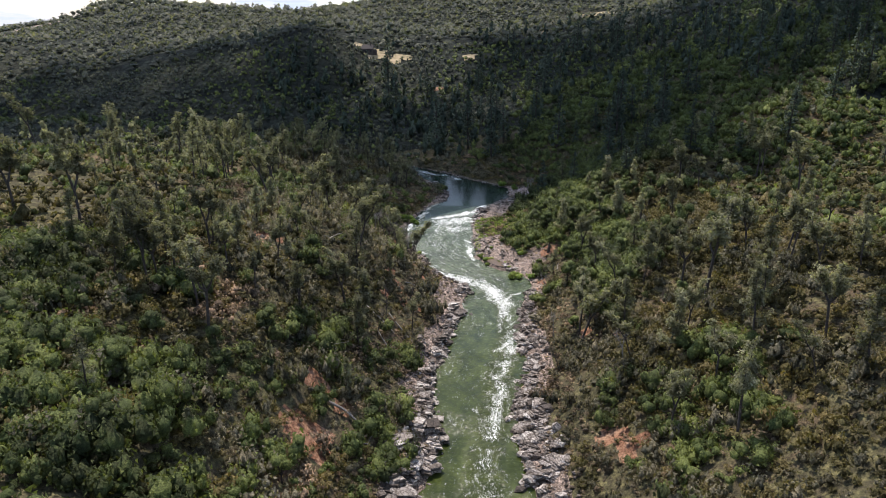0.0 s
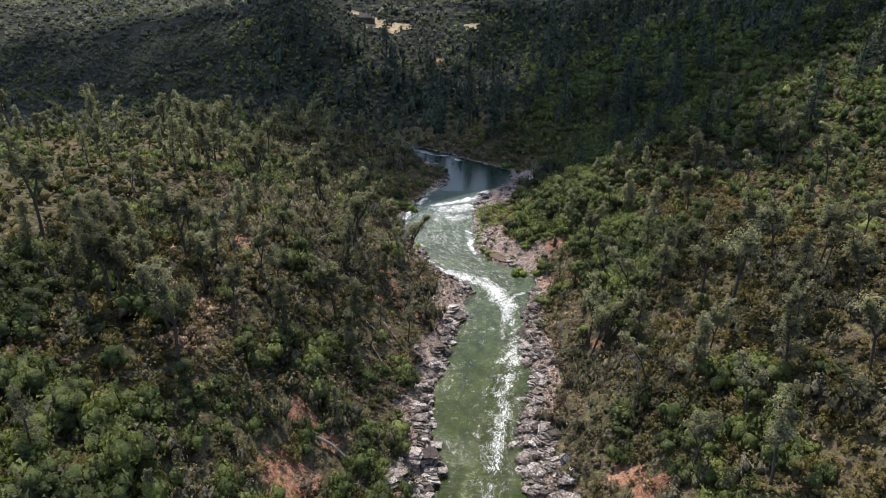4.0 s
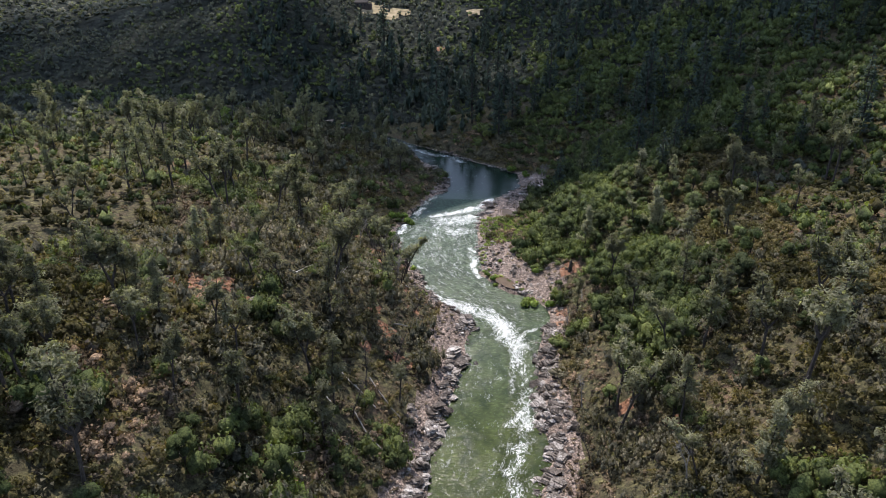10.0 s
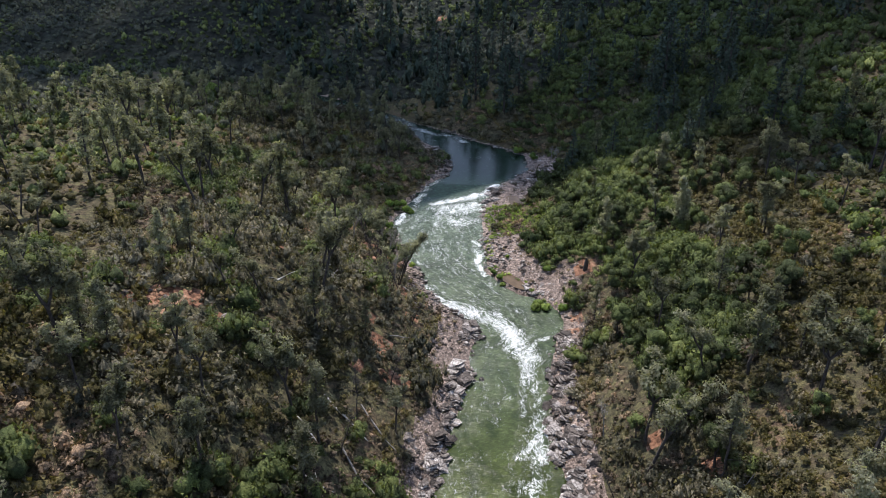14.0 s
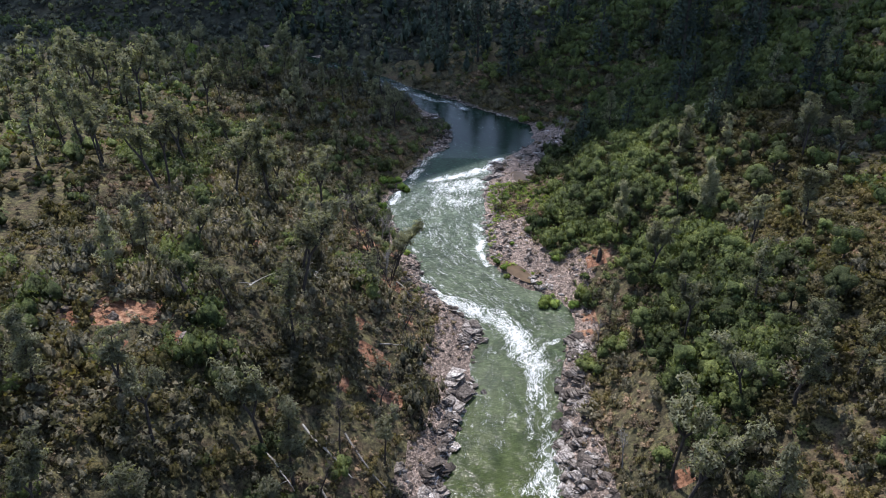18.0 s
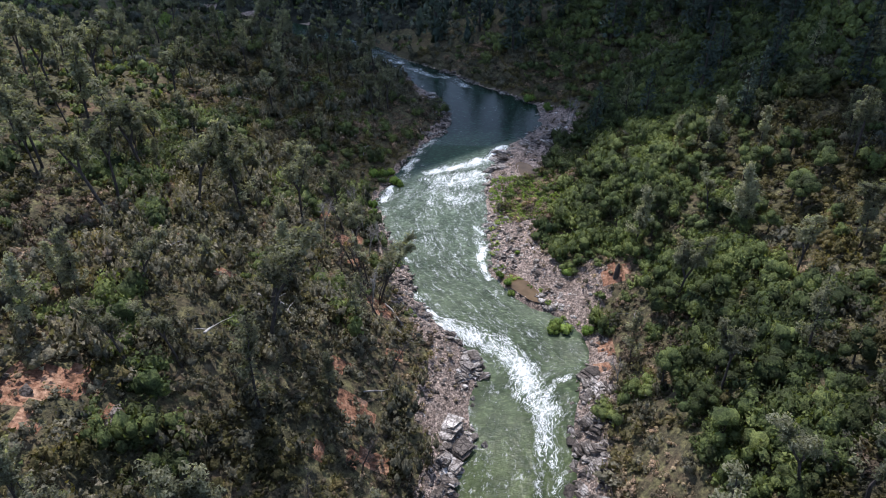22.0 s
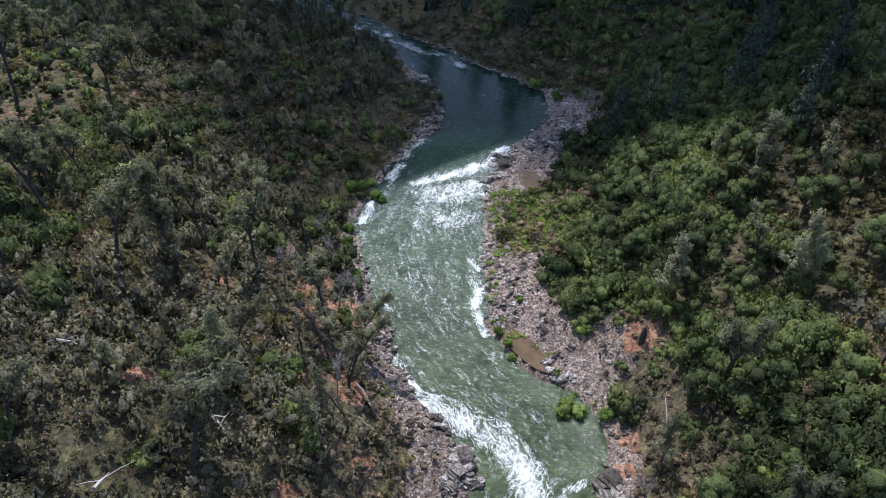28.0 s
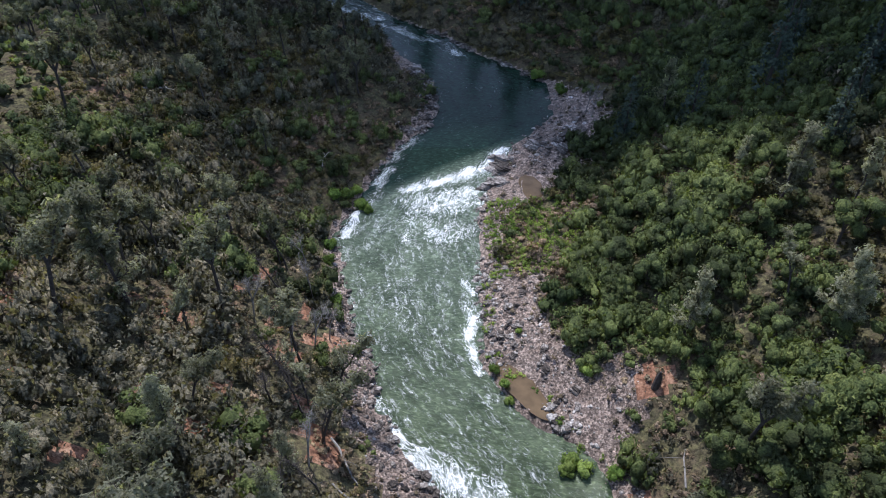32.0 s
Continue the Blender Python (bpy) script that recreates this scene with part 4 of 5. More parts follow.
# its far side and left near edge are made half clear, to soften the shade
m, n, l, b = material("thin cloud", 1.0)
b.inputs["Base Color"].default_value = (0.85, 0.86, 0.88, 1)
see = n.new("ShaderNodeBsdfTransparent")
veil = n.new("ShaderNodeMixShader")
veil.inputs[0].default_value = 0.4
l.new(see.outputs[0], veil.inputs[1])
l.new(b.outputs[0], veil.inputs[2])
l.new(veil.outputs[0], n["Material Output"].inputs["Surface"])
thin = new("thin_cloud", mesh_of("thin_cloud", np.concatenate(thin_v), np.concatenate(thin_f), [m], True))
tagged(thin, "half-clear part of the unseen cloud bank, added to soften its shade", "cloud", kind="structure")


# ---- parts and things ----
def part(name, data, parent, label="", m=None):
    ob = new(name, data)
    ob.parent = parent
    if m is not None:
        ob.matrix_basis = m
    if label:
        ob["label"] = label
    return ob


def tube(pts, radii, sides=6):
    """A bent, tapered pole along points."""
    vs, fs = [], []
    for i, (p, r) in enumerate(zip(pts, radii)):
        p = np.asarray(p, float)
        a, c = np.asarray(pts[max(i - 1, 0)], float), np.asarray(pts[min(i + 1, len(pts) - 1)], float)
        w = (c - a) / (np.linalg.norm(c - a) + 1e-9)
        u = np.cross(w, [0.31, 0.95, 0.05])
        u /= np.linalg.norm(u) + 1e-9
        v = np.cross(w, u)
        for k in range(sides):
            q = 2 * math.pi * k / sides
            vs.append(p + r * (u * math.cos(q) + v * math.sin(q)))
    for i in range(len(pts) - 1):
        for k in range(sides):
            a, c = i * sides + k, i * sides + (k + 1) % sides
            fs += [(a, c, c + sides), (a, c + sides, a + sides)]
    top = len(vs)
    vs.append(np.asarray(pts[-1], float))
    fs += [((len(pts) - 1) * sides + k, (len(pts) - 1) * sides + (k + 1) % sides, top) for k in range(sides)]
    return np.array(vs), np.array(fs)


def joined(pieces):
    vs, fs, off = [], [], 0
    for v, f in pieces:
        vs.append(v), fs.append(f + off)
        off += len(v)
    return np.concatenate(vs), np.concatenate(fs)


def joined_leaves(pieces):
    v, f = joined([(p[0], p[1]) for p in pieces])
    return v, f, np.concatenate([p[2] for p in pieces])


def tufts(rng, centres, radius, count, size, wide=0.8, soft=0.3):
    """Sprays of needles round each centre, facing outward from the twig and from the stem."""
    c = np.repeat(np.asarray(centres), count, 0)
    w = rng.normal(size=c.shape)
    w = unit(w)
    c_ = c + w * radius * rng.uniform(0.3, 1.0, (len(c), 1))
    w[:, 2] = np.abs(w[:, 2]) + 0.45
    v, f = leaf_cards(rng, c_, w, size, 0.4, wide)
    out = unit(c * np.array([1, 1, 0]))
    return v, f, np.repeat(unit(w + 0.5 * out + np.array([0, 0, 0.3]) + soft * rng.normal(size=w.shape)), 3, 0)


def crown_of(leaves, mat):
    v, f, w = leaves
    return mesh_of("crown", v, f, [mat], True, None, w)


PINE_WAYS = []       # the way in which each pine leans


def grey_pine(rng, lean=0.0, forks=1, leafy=1.0, name="grey_pine", label="", bark=None, needles=None):
    """Ten metres tall: a dark, often forked stem and a thin, open, grey-green crown."""
    top = new(name)
    tagged(top, label, "tree")
    wood, ends = [], []
    a = rng.uniform(0, 2 * math.pi)
    PINE_WAYS.append(a)
    fork_z = rng.uniform(3.8, 5.4) if forks > 1 else rng.uniform(1.8, 2.6)
    bend = lambda z: np.array([math.cos(a), math.sin(a)]) * lean * (max(z, 0) / 10) ** 1.4 * 4
    stem = [(*(bend(z) + 0.06 * rng.normal(size=2) * (z > 0)), z) for z in (-0.6, 0.4, 1.5, fork_z)]
    wood.append(tube(stem, [0.21, 0.175, 0.148, 0.128]))
    for k in range(forks):
        q = a + k * 2 * math.pi / max(forks, 1) + rng.uniform(-.5, .5)
        out = (rng.uniform(0.7, 1.7) if forks > 1 else 0.25) * np.array([math.cos(q), math.sin(q)])
        zt = 10.0 if k == 0 else rng.uniform(7.2, 9.6)
        line = []
        for f in (0, 0.25, 0.5, 0.75, 1.0):
            z = fork_z + (zt - fork_z) * f
            line.append((*(bend(z) + out * f ** 0.7 + 0.08 * rng.normal(size=2)), z))
        line[0] = stem[-1]
        wood.append(tube(line, [0.132, 0.11, 0.086, 0.056, 0.02], 5))
        for i in range(int(30 / forks ** 0.65) if forks > 1 else 40):
            f = rng.uniform(0.35, 1.0) if forks > 1 else rng.uniform(0.0, 1.0) ** 0.85
            j = min(int(f * 4), 3)
            p = np.array(line[j]) + (np.array(line[j + 1]) - np.array(line[j])) * (f * 4 - j)
            b_ = rng.uniform(0, 2 * math.pi)
            ln = rng.uniform(0.6, 1.85) * (1.15 - 0.75 * f) if forks > 1 else rng.uniform(0.9, 2.15) * (1.05 - 0.82 * f)
            e = p + ln * np.array([math.cos(b_), math.sin(b_), rng.uniform(0.15, 0.8)])
            mid = (p + e) / 2 + np.array([0, 0, -0.1])
            wood.append(tube([p, e], [0.05, 0.014], 3))
            ends += [e, mid + (e - mid) * 0.4, mid - (mid - p) * 0.15] if f < 0.75 else [e, mid]
        ends.append(np.array(line[-1]))
    for i in range(4):
        z, b_ = rng.uniform(1.2, fork_z), rng.uniform(0, 2 * math.pi)
        p = np.array([*bend(z), z])
        wood.append(tube([p, p + rng.uniform(0.4, 1.2) * np.array([math.cos(b_), math.sin(b_), 0.25])], [0.03, 0.01], 3))
    if leafy == 0:
        for e in ends:
            for _ in range(3):
                wood.append(tube([e, e + rng.normal(size=3) * 0.4 + np.array([0, 0, 0.15])], [0.015, 0.005], 3))
    part("trunk", mesh_of("trunk", *joined(wood), [bark or M_BARK]), top, "dark fire-charred trunk and limbs" if bark is None else "")
    if leafy > 0:
        ends = [e for e in ends if rng.uniform() < 0.55 + 0.45 * leafy]
        part("crown", crown_of(tufts(rng, ends, 0.5, int(18 * leafy) + 3, 0.23, 0.34), needles or M_PINE), top)
    return top


def conifer(rng, name="dark_conifer", label="dark green pointed conifer on the shaded hillside"):
    top = new(name)
    tagged(top, label, "tree")
    part("trunk", mesh_of("trunk", *tube([(0, 0, -0.8), (0.05, 0, 3), (0, 0.05, 7), (0, 0, 10)], [0.2, 0.16, 0.09, 0.02], 5), [M_BARK]), top)
    ends = []
    for z in np.arange(1.4, 10, 0.42):
        reach = 1.9 * (1 - z / 10.3) ** 0.8 * rng.uniform(0.7, 1.15)
        for k in range(5 if z < 6 else 3):
            q = rng.uniform(0, 2 * math.pi)
            for f in ((0.5, 1.0) if reach > 0.7 else (0.9,)):
                ends.append((reach * f * math.cos(q), reach * f * math.sin(q), z - 0.25 * f * reach))
    part("crown", crown_of(tufts(rng, ends, 0.4, 6, 0.2), M_FIR), top)
    return top


def oak_tree(rng, label, leaves):
    """Six metres tall, with a short forked stem under a crown of uneven lumps."""
    top = new("oak_tree")
    tagged(top, label, "tree")
    wood, lumps = [], []
    wood.append(tube([(0, 0, -0.4), (0.05, 0, 0.8), (0.1, 0.1, 1.8)], [0.17, 0.14, 0.11]))
    for k in range(9):
        q = rng.uniform(0, 2 * math.pi)
        e = np.array([rng.uniform(0.3, 1.8) * math.cos(q), rng.uniform(0.3, 1.8) * math.sin(q), rng.uniform(2.4, 5.0)])
        wood.append(tube([(0.1, 0.1, 1.6), tuple(e * np.array([0.5, 0.5, 0.8])), tuple(e)], [0.08, 0.05, 0.02], 4))
        lumps.append(e)
    part("trunk", mesh_of("trunk", *joined(wood), [M_BARK]), top)
    pieces = []
    for e in lumps:
        r = rng.uniform(0.75, 1.2)
        v, f = ICO0
        pieces.append((v * (1 + 0.22 * rng.uniform(-1, 1, (len(v), 1))) * r * 0.82 + e, f, v))
        w = unit(rng.normal(size=(64, 3)) + np.array([0, 0, 0.25]))
        v, f = leaf_cards(rng, e + w * r * rng.uniform(0.7, 1.15, (64, 1)), w, 0.15)
        pieces.append((v, f, np.repeat(unit(w + 0.3 * rng.normal(size=w.shape)), 3, 0)))
    v, f, w = joined_leaves(pieces)
    part("crown", crown_of((v, f, unit(w + 0.45 * unit(v - np.array([0, 0, 2.4])) + np.array([0, 0, 0.12]))), leaves), top)
    return top


def place(proto, x, y, h, base_height, rng, sink=0.1):
    m = Matrix.LocRotScale((x, y, ground_z(x, y) - sink), Euler((rng.uniform(-.05, .05), rng.uniform(-.05, .05), rng.uniform(0, 6.28))), (h / base_height,) * 3)
    return copy_thing(proto, m)


def drop(proto):
    for o in (*proto.children_recursive, proto):
        bpy.data.objects.remove(o)


rng = np.random.RandomState(21)
FULL = "grey-green open-crowned pine with a dark trunk on the brushy slope"
THIN = "thin fire-scarred grey pine with sparse needles above the brush"
LEAN = "leaning forked pine with a black trunk and grey crown"
PINES = [grey_pine(rng, 0.15, 1, 1.0, label=FULL), grey_pine(rng, 0.3, 2, 1.0, label=FULL), grey_pine(rng, 0.1, 3, 0.9, label=FULL), grey_pine(rng, 0.1, 1, 0.55, label=THIN), grey_pine(rng, 0.8, 2, 0.8, label=LEAN), grey_pine(rng, 0.05, 1, 0.8, label=THIN)]
BARES = [grey_pine(rng, 0.5, 2, 0, "bare_tree", "leafless grey tree on the river bank", M_GREYWOOD), grey_pine(rng, 0.9, 1, 0, "bare_tree", "leaning leafless dark tree beside the river")]
# trees that stand out one by one: x, y, height, how far the top leans to the east for each metre of height
STANDING = [(-27, 59, 4.6, 0), (26, 74, 8.7, 0), (-31, 76, 10.9, 0), (38, 82, 9.5, 0), (-42, 84, 10.9, 0), (29, 87, 9.4, 0), (41, 87, 7.3, 0), (-40, 88, 9.1, 0), (-47, 89, 6.5, 0), (49, 89, 8.9, 0), (25, 91, 7.3, -0.3),
            (-30, 91, 6.6, 0), (-24, 93, 9.1, 0), (36, 95, 14.6, 0), (-67, 97, 12.5, 0), (-58, 98, 12.5, 0), (26, 101, 9.5, 0), (-27, 102, 7.9, 0), (-30, 104, 8.2, 0), (36, 105, 11.3, 0), (20, 106, 12, 0.2), (-20, 108, 10, 0)]
STANDING += [(47, 109, 9.4, 0), (44, 110, 10.8, 0), (21, 111, 10.7, 0), (32, 113, 9.9, 0), (-9, 113, 6.9, 0), (28, 115, 8.8, -0.3), (-30, 120, 6.7, -0.4), (-20, 122, 10.7, 0), (-27, 123, 6.5, -0.3), (34, 130, 8.8, 0), (-33, 130, 7.2, 0.2),
             (-21, 131, 12.5, 0.1), (-22, 135, 10, 0.2), (69, 139, 11.5, 0), (-13, 139, 7, 0), (20, 141, 7.7, 0), (-58, 143, 11.1, 0), (-42, 143, 12, -0.4), (39, 145, 8.5, 0), (-23, 148, 7.2, 0.4), (-43, 148, 10.5, 0)]
STANDING += [(27, 149, 10.2, 0), (-53, 149, 8, 0), (-12, 149, 9, 0.3), (-55, 153, 10, 0), (-36, 154, 11.5, 0.15), (-12, 156, 8.4, 0.2), (-32, 158, 12.4, 0), (-16, 158, 9.5, 0), (-45, 159, 12.5, 0), (-61, 159, 12, 0), (-25, 163, 11.5, 0),
             (-34, 163, 10.2, 0), (53, 165, 10.5, 0), (-66, 167, 13.1, 0), (44, 175, 7.6, 0), (37, 177, 9.7, 0), (-64, 181, 12, 0), (72, 167, 12, 0), (57, 175, 7, 0), (71, 162, 11, 0), (76, 184, 8, 0)]
STANDING += [(-96, 184, 11.5, 0), (-118, 185, 14, -0.2), (-65, 188, 13.5, 0), (-53, 191, 11.3, 0), (-84, 199, 11.6, 0), (-76, 199, 10.8, 0), (-98, 204, 8.5, 0), (-41, 219, 8, 0), (-71, 193, 12, 0), (-101, 196, 13, 0), (-72, 186, 13, 0)]
for x, y, h, lean in STANDING:
    if lean:
        ob = place(PINES[4], x, y, h * 1.1, 10, rng)
        ob.rotation_euler[2] = (0.0 if lean > 0 else math.pi) - PINE_WAYS[4]
    else:
        ob = place(PINES[rng.choice([3, 5]) if rng.uniform() < 0.25 else rng.choice([0, 1, 2])], x, y, h * 1.12, 10, rng)
    ob["group"] = "pines on the slopes"
# more of them, thinner on the ground
x, y = jittered(rng, -125, 125, 62, 235, 9.5)
z, d = land(x, y)
for x, y, d in zip(x, y, d):
    if d < 9 or abs(x) > 18 + 0.72 * y or rng.uniform() > (0.3 if x < 0 else 0.4 if y < 112 else 0.25):
        continue
    if min(math.hypot(x - q[0], y - q[1]) for q in STANDING) < 4:
        continue
    place(PINES[rng.randint(6)], x, y, rng.uniform(4.5, 10.5), 10, rng)["group"] = "pines on the slopes"
x, y = jittered(rng, -52, -14, 118, 186, 6.0)
for x, y in zip(x, y):
    if rng.uniform() < 0.22 and min(math.hypot(x - q[0], y - q[1]) for q in STANDING) > 3 and land(x, y)[1][0] > 7:
        place(PINES[rng.choice([0, 1, 3, 4, 4, 5])], x, y, rng.uniform(5.5, 9.5), 10, rng)["group"] = "pines on the slopes"
x, y = [np.concatenate(q) for q in zip(jittered(rng, -54, -33, 82, 105, 4.4), jittered(rng, 33, 62, 60, 92, 6.0))]
for x, y in zip(x, y):
    if rng.uniform() < 0.4:
        place(PINES[rng.choice([0, 1, 2, 5])], x, y, rng.uniform(7.5, 12.5), 10, rng)["group"] = "pines on the slopes"
x, y = jittered(rng, -82, -14, 216, 264, 6.5)
z, d = land(x, y)
for x, y, d in zip(x, y, d):
    if d > 8 and x < edge_l(np.array([y]))[0] and rng.uniform() < 0.62:
        place(PINES[rng.choice([0, 1, 2, 3, 5])], x, y, rng.uniform(6, 11), 10, rng)["group"] = "pines on the slopes"
x, y = jittered(rng, 24, 62, 106, 178, 9.0)
z, d = land(x, y)
for x, y, d in zip(x, y, d):
    if d > 12 and rng.uniform() < 0.3 and min(math.hypot(x - q[0], y - q[1]) for q in STANDING) > 5:
        place(PINES[rng.choice([0, 1, 2])], x, y, rng.uniform(6, 10), 10, rng)["group"] = "pines on the slopes"
x, y = jittered(rng, -115, -22, 160, 218, 7.5)
for x, y in zip(x, y):
    if rng.uniform() < 0.26 and abs(x) < 10 + 0.62 * y and min(math.hypot(x - q[0], y - q[1]) for q in STANDING) > 4:
        place(PINES[rng.randint(6)], x, y, rng.uniform(5, 10), 10, rng)["group"] = "pines on the slopes"
for x, y, h, k in ((-16.8, 158.2, 6, 0), (-15.2, 161, 6.5, 0), (-12.3, 149.9, 7, 1), (-13.5, 112, 7, 1), (-14.5, 106, 6, 1), (-13, 139, 6, 1), (-14.2, 164, 5, 0), (-10.5, 121, 6, 1), (17, 115, 5, 0), (18, 137, 5, 0), (16.5, 104, 5, 1), (21, 213, 5, 0), (20.5, 216, 6, 0), (24, 91, 6, 0), (-17, 170, 6, 0), (-19, 176, 6, 0), (-11, 143, 7, 1), (-14, 151, 8, 1), (-16, 155, 8, 1), (-18, 162, 7, 1), (-20, 168, 8, 1), (-9, 136, 6, 1), (-21, 174, 7, 1), (-12.5, 145.5, 6, 0), (-17.5, 152, 7, 1), (-22, 163, 7, 0)):
    place(BARES[k], x, y, h, 10, rng)["group"] = "bare trees by the river"
OAKS = [oak_tree(rng, "round green oak among the brush on the lower slope", M_OAK) for _ in range(4)]
far_oaks = []
x, y = jittered(rng, 14, 84, 104, 262, 4.9)
z, d = land(x, y)
for x, y, d in zip(x, y, d):
    thick = np.interp(y, [104, 130, 190, 262], [0.18, 0.65, 0.85, 0.85]) * (1 if d < 42 or y > 185 else 0.12 if y < 150 else 0.45)
    if d < 8 + 6 * (150 < y < 215) or rng.uniform() > thick:
        continue
    if y > 190 or x > 50:
        far_oaks.append((x, y, ground_z(x, y), rng.uniform(1.4, 2.6), rng.uniform(2.0, 3.8)))
    else:
        place(OAKS[rng.randint(4)], x, y, rng.uniform(2.8, 5.8), 6, rng)["group"] = "oaks on the lower slope"
x, y = jittered(rng, -66, -8, 50, 90, 5.2)
z, d = land(x, y)
for x, y, d in zip(x, y, d):
    if d > 7 and abs(x) < 6 + 0.68 * y and rng.uniform() < 0.5 and math.hypot(x + 19, y - 71) > 6.5 and math.hypot(x + 18, y - 81) > 5:
        place(OAKS[rng.randint(4)], x, y, rng.uniform(2.8, 5.2), 6, rng)["group"] = "oaks on the lower slope"
x, y = jittered(rng, -110, -14, 205, 285, 6.0)
z, d = land(x, y)
for x, y, d in zip(x, y, d):
    if d > 3 and x < edge_l(np.array([y]))[0] and rng.uniform() < 0.6:
        far_oaks.append((x, y, ground_z(x, y), rng.uniform(1.4, 2.4), rng.uniform(2.4, 4.4)))
x, y = jittered(rng, 30, 160, 172, 340, 4.1)
z, d = land(x, y)
for x, y, z, d in zip(x, y, z, d):
    if d > 14 and abs(x) < 0.66 * y + 8 and x > 118 - 0.45 * (y - 60) and rng.uniform() < 0.85:
        far_oaks.append((x, y, z, rng.uniform(1.7, 3.2), rng.uniform(2.0, 4.6)))
M_LIVEOAK = foliage("live oak leaves", [(0.43, (0.062, 0.086, 0.03)), (0.5, (0.1, 0.134, 0.046)), (0.57, (0.148, 0.186, 0.062))])
far_oaks = np.array(far_oaks)
scatter("oak_woods", "green live oak woods on the banks above the bend", "woods", far_oaks[far_oaks[:, 0] > 0], T_NEAR, M_LIVEOAK, rng)
M_BAY = foliage("grey-green bay leaves", [(0.43, (0.066, 0.074, 0.052)), (0.5, (0.1, 0.108, 0.076)), (0.57, (0.145, 0.15, 0.104))])
scatter("bay_woods", "grey-green low woods on the shoulder beside the pool", "woods", far_oaks[far_oaks[:, 0] <= 0], T_NEAR, M_BAY, rng)
FIRS = [conifer(rng) for _ in range(4)]
x, y = jittered(rng, -130, 200, 196, 400, 11.0)
z, d = land(x, y)
for x, y, d in zip(x, y, d):
    if d < (14 if y < 245 else 5) or abs(x) > 0.68 * y or (x < edge_l(np.array([y]))[0]) or rng.uniform() > 0.25 or (x > 40 and y < 200) or x < -0.22 * y or (-40 < x < 20 and y > 372):
        continue
    place(FIRS[rng.randint(4)], x, y, rng.uniform(9, 21) * (1.2 if rng.uniform() < 0.15 else 1), 10, rng)["group"] = "conifers on the far bank"
x, y = jittered(rng, 28, 125, 180, 262, 8.5)
for x, y in zip(x, y):
    if abs(x) < 0.66 * y and rng.uniform() < 0.24:
        place(FIRS[rng.randint(4)], x, y, rng.uniform(9, 17), 10, rng)["group"] = "conifers on the far bank"
for q in PINES + BARES + OAKS + FIRS:
    drop(q)

# woods too far to count
x, y = jittered(rng, -420, 320, 270, 500, 7.5)
z, d = land(x, y)
keep = (d > 5) & (np.abs(x) < 0.72 * y + 20) & (x > edge_l(y)) & (x > -0.3 * y) & ~bare(x, y) & ~((x > -42) & (x < 10) & (y > 385)) & (rng.uniform(size=len(x)) < np.where(y < 400, 0.4, 0.25) + 0.4 * grain(x, y, 45, 71))
x, y, z = x[keep], y[keep], z[keep]
T_SPIRE = []
for _ in range(5):
    ends = [(rng.normal() * 0.42 * (1.05 - q), rng.normal() * 0.42 * (1.05 - q), q) for q in np.linspace(0.1, 0.95, 14)]
    T_SPIRE.append(joined_leaves([tufts(rng, ends, 0.25, 2, 0.2), (OCTA[0] * [0.4, 0.4, 0.45] + [0, 0, 0.42], OCTA[1], OCTA[0])]))
size = rng.uniform(4, 9, len(x))
scatter("conifer_woods", "dark conifer woods on the far hillside", "woods", np.stack([x, y, z, size * 0.5, size], 1), T_SPIRE, M_FIR, rng)

# ---- willows and grass on the bars ----
T_WILLOW = [clump(rng, 8, 240, 0.11, 0.95, 0.5, 0.8, 0.6, None, 0.5) for _ in range(3)]
M_WILLOW = foliage("willow leaves", [(0.41, (0.125, 0.195, 0.045)), (0.5, (0.2, 0.285, 0.065)), (0.59, (0.29, 0.365, 0.1))], 0.5, 0.42)
willow = [mesh_of("willow", v, f, [M_WILLOW], True, None, w) for v, f, w in T_WILLOW]
for i, (x, y, r) in enumerate(((11.8, 150.2, 1.3), (13.2, 149.6, 1.1), (4.6, 161.2, 0.9), (5.6, 159.2, 0.8), (6.2, 157.4, 0.7), (-13.2, 190.4, 1.0), (-18.4, 192.4, 1.4), (-15.4, 194.6, 1.0), (-16.8, 178.5, 1.1), (-17.2, 182, 1.2), (-14.6, 171, 1.0), (-11, 163.5, 0.9), (-77, 249.2, 3.4), (-18, 88, 1.6), (7.4, 166.5, 0.6), (10.5, 170, 1.0), (14.5, 160.5, 1.0), (21.8, 163, 1.2), (16, 149, 1.2), (13.6, 233, 1.7), (17.5, 226, 1.6), (-14.4, 191.4, 1.4), (-16.6, 193, 1.3), (11.6, 149.4, 1.2))):
    ob = new("willow", willow[i % 3])
    ob.matrix_basis = Matrix.LocRotScale((x, y, max(ground_z(x, y), float(level(y))) - 0.12), Euler((0, 0, i * 1.7)), (r, r, r * 1.05))
    tagged(ob, "bright yellow-green willow bush at the water's edge", "bush", "willows on the banks")
x, y = [np.concatenate(q) for q in zip(jittered(rng, 3.2, 20, 174, 193, 0.8), jittered(rng, 3, 16, 150, 176, 0.9))]
z, d = land(x, y)
keep = (d > np.where(y > 176, 1.0, 0.3)) & np.where(y > 176, x < 19 - 0.3 * np.abs(y - 184), d < 1.5) & (rng.uniform(size=len(x)) < np.where(y > 176, 0.9, 0.5))
rows = np.stack([x, y, z, rng.uniform(0.4, 0.8, len(x)), rng.uniform(0.4, 0.9, len(x))], 1)[keep]
scatter("willow_thicket", "low yellow-green willow thicket on the gravel bar", "shrubs", rows, T_NEAR_LIGHT, M_WILLOW, rng)

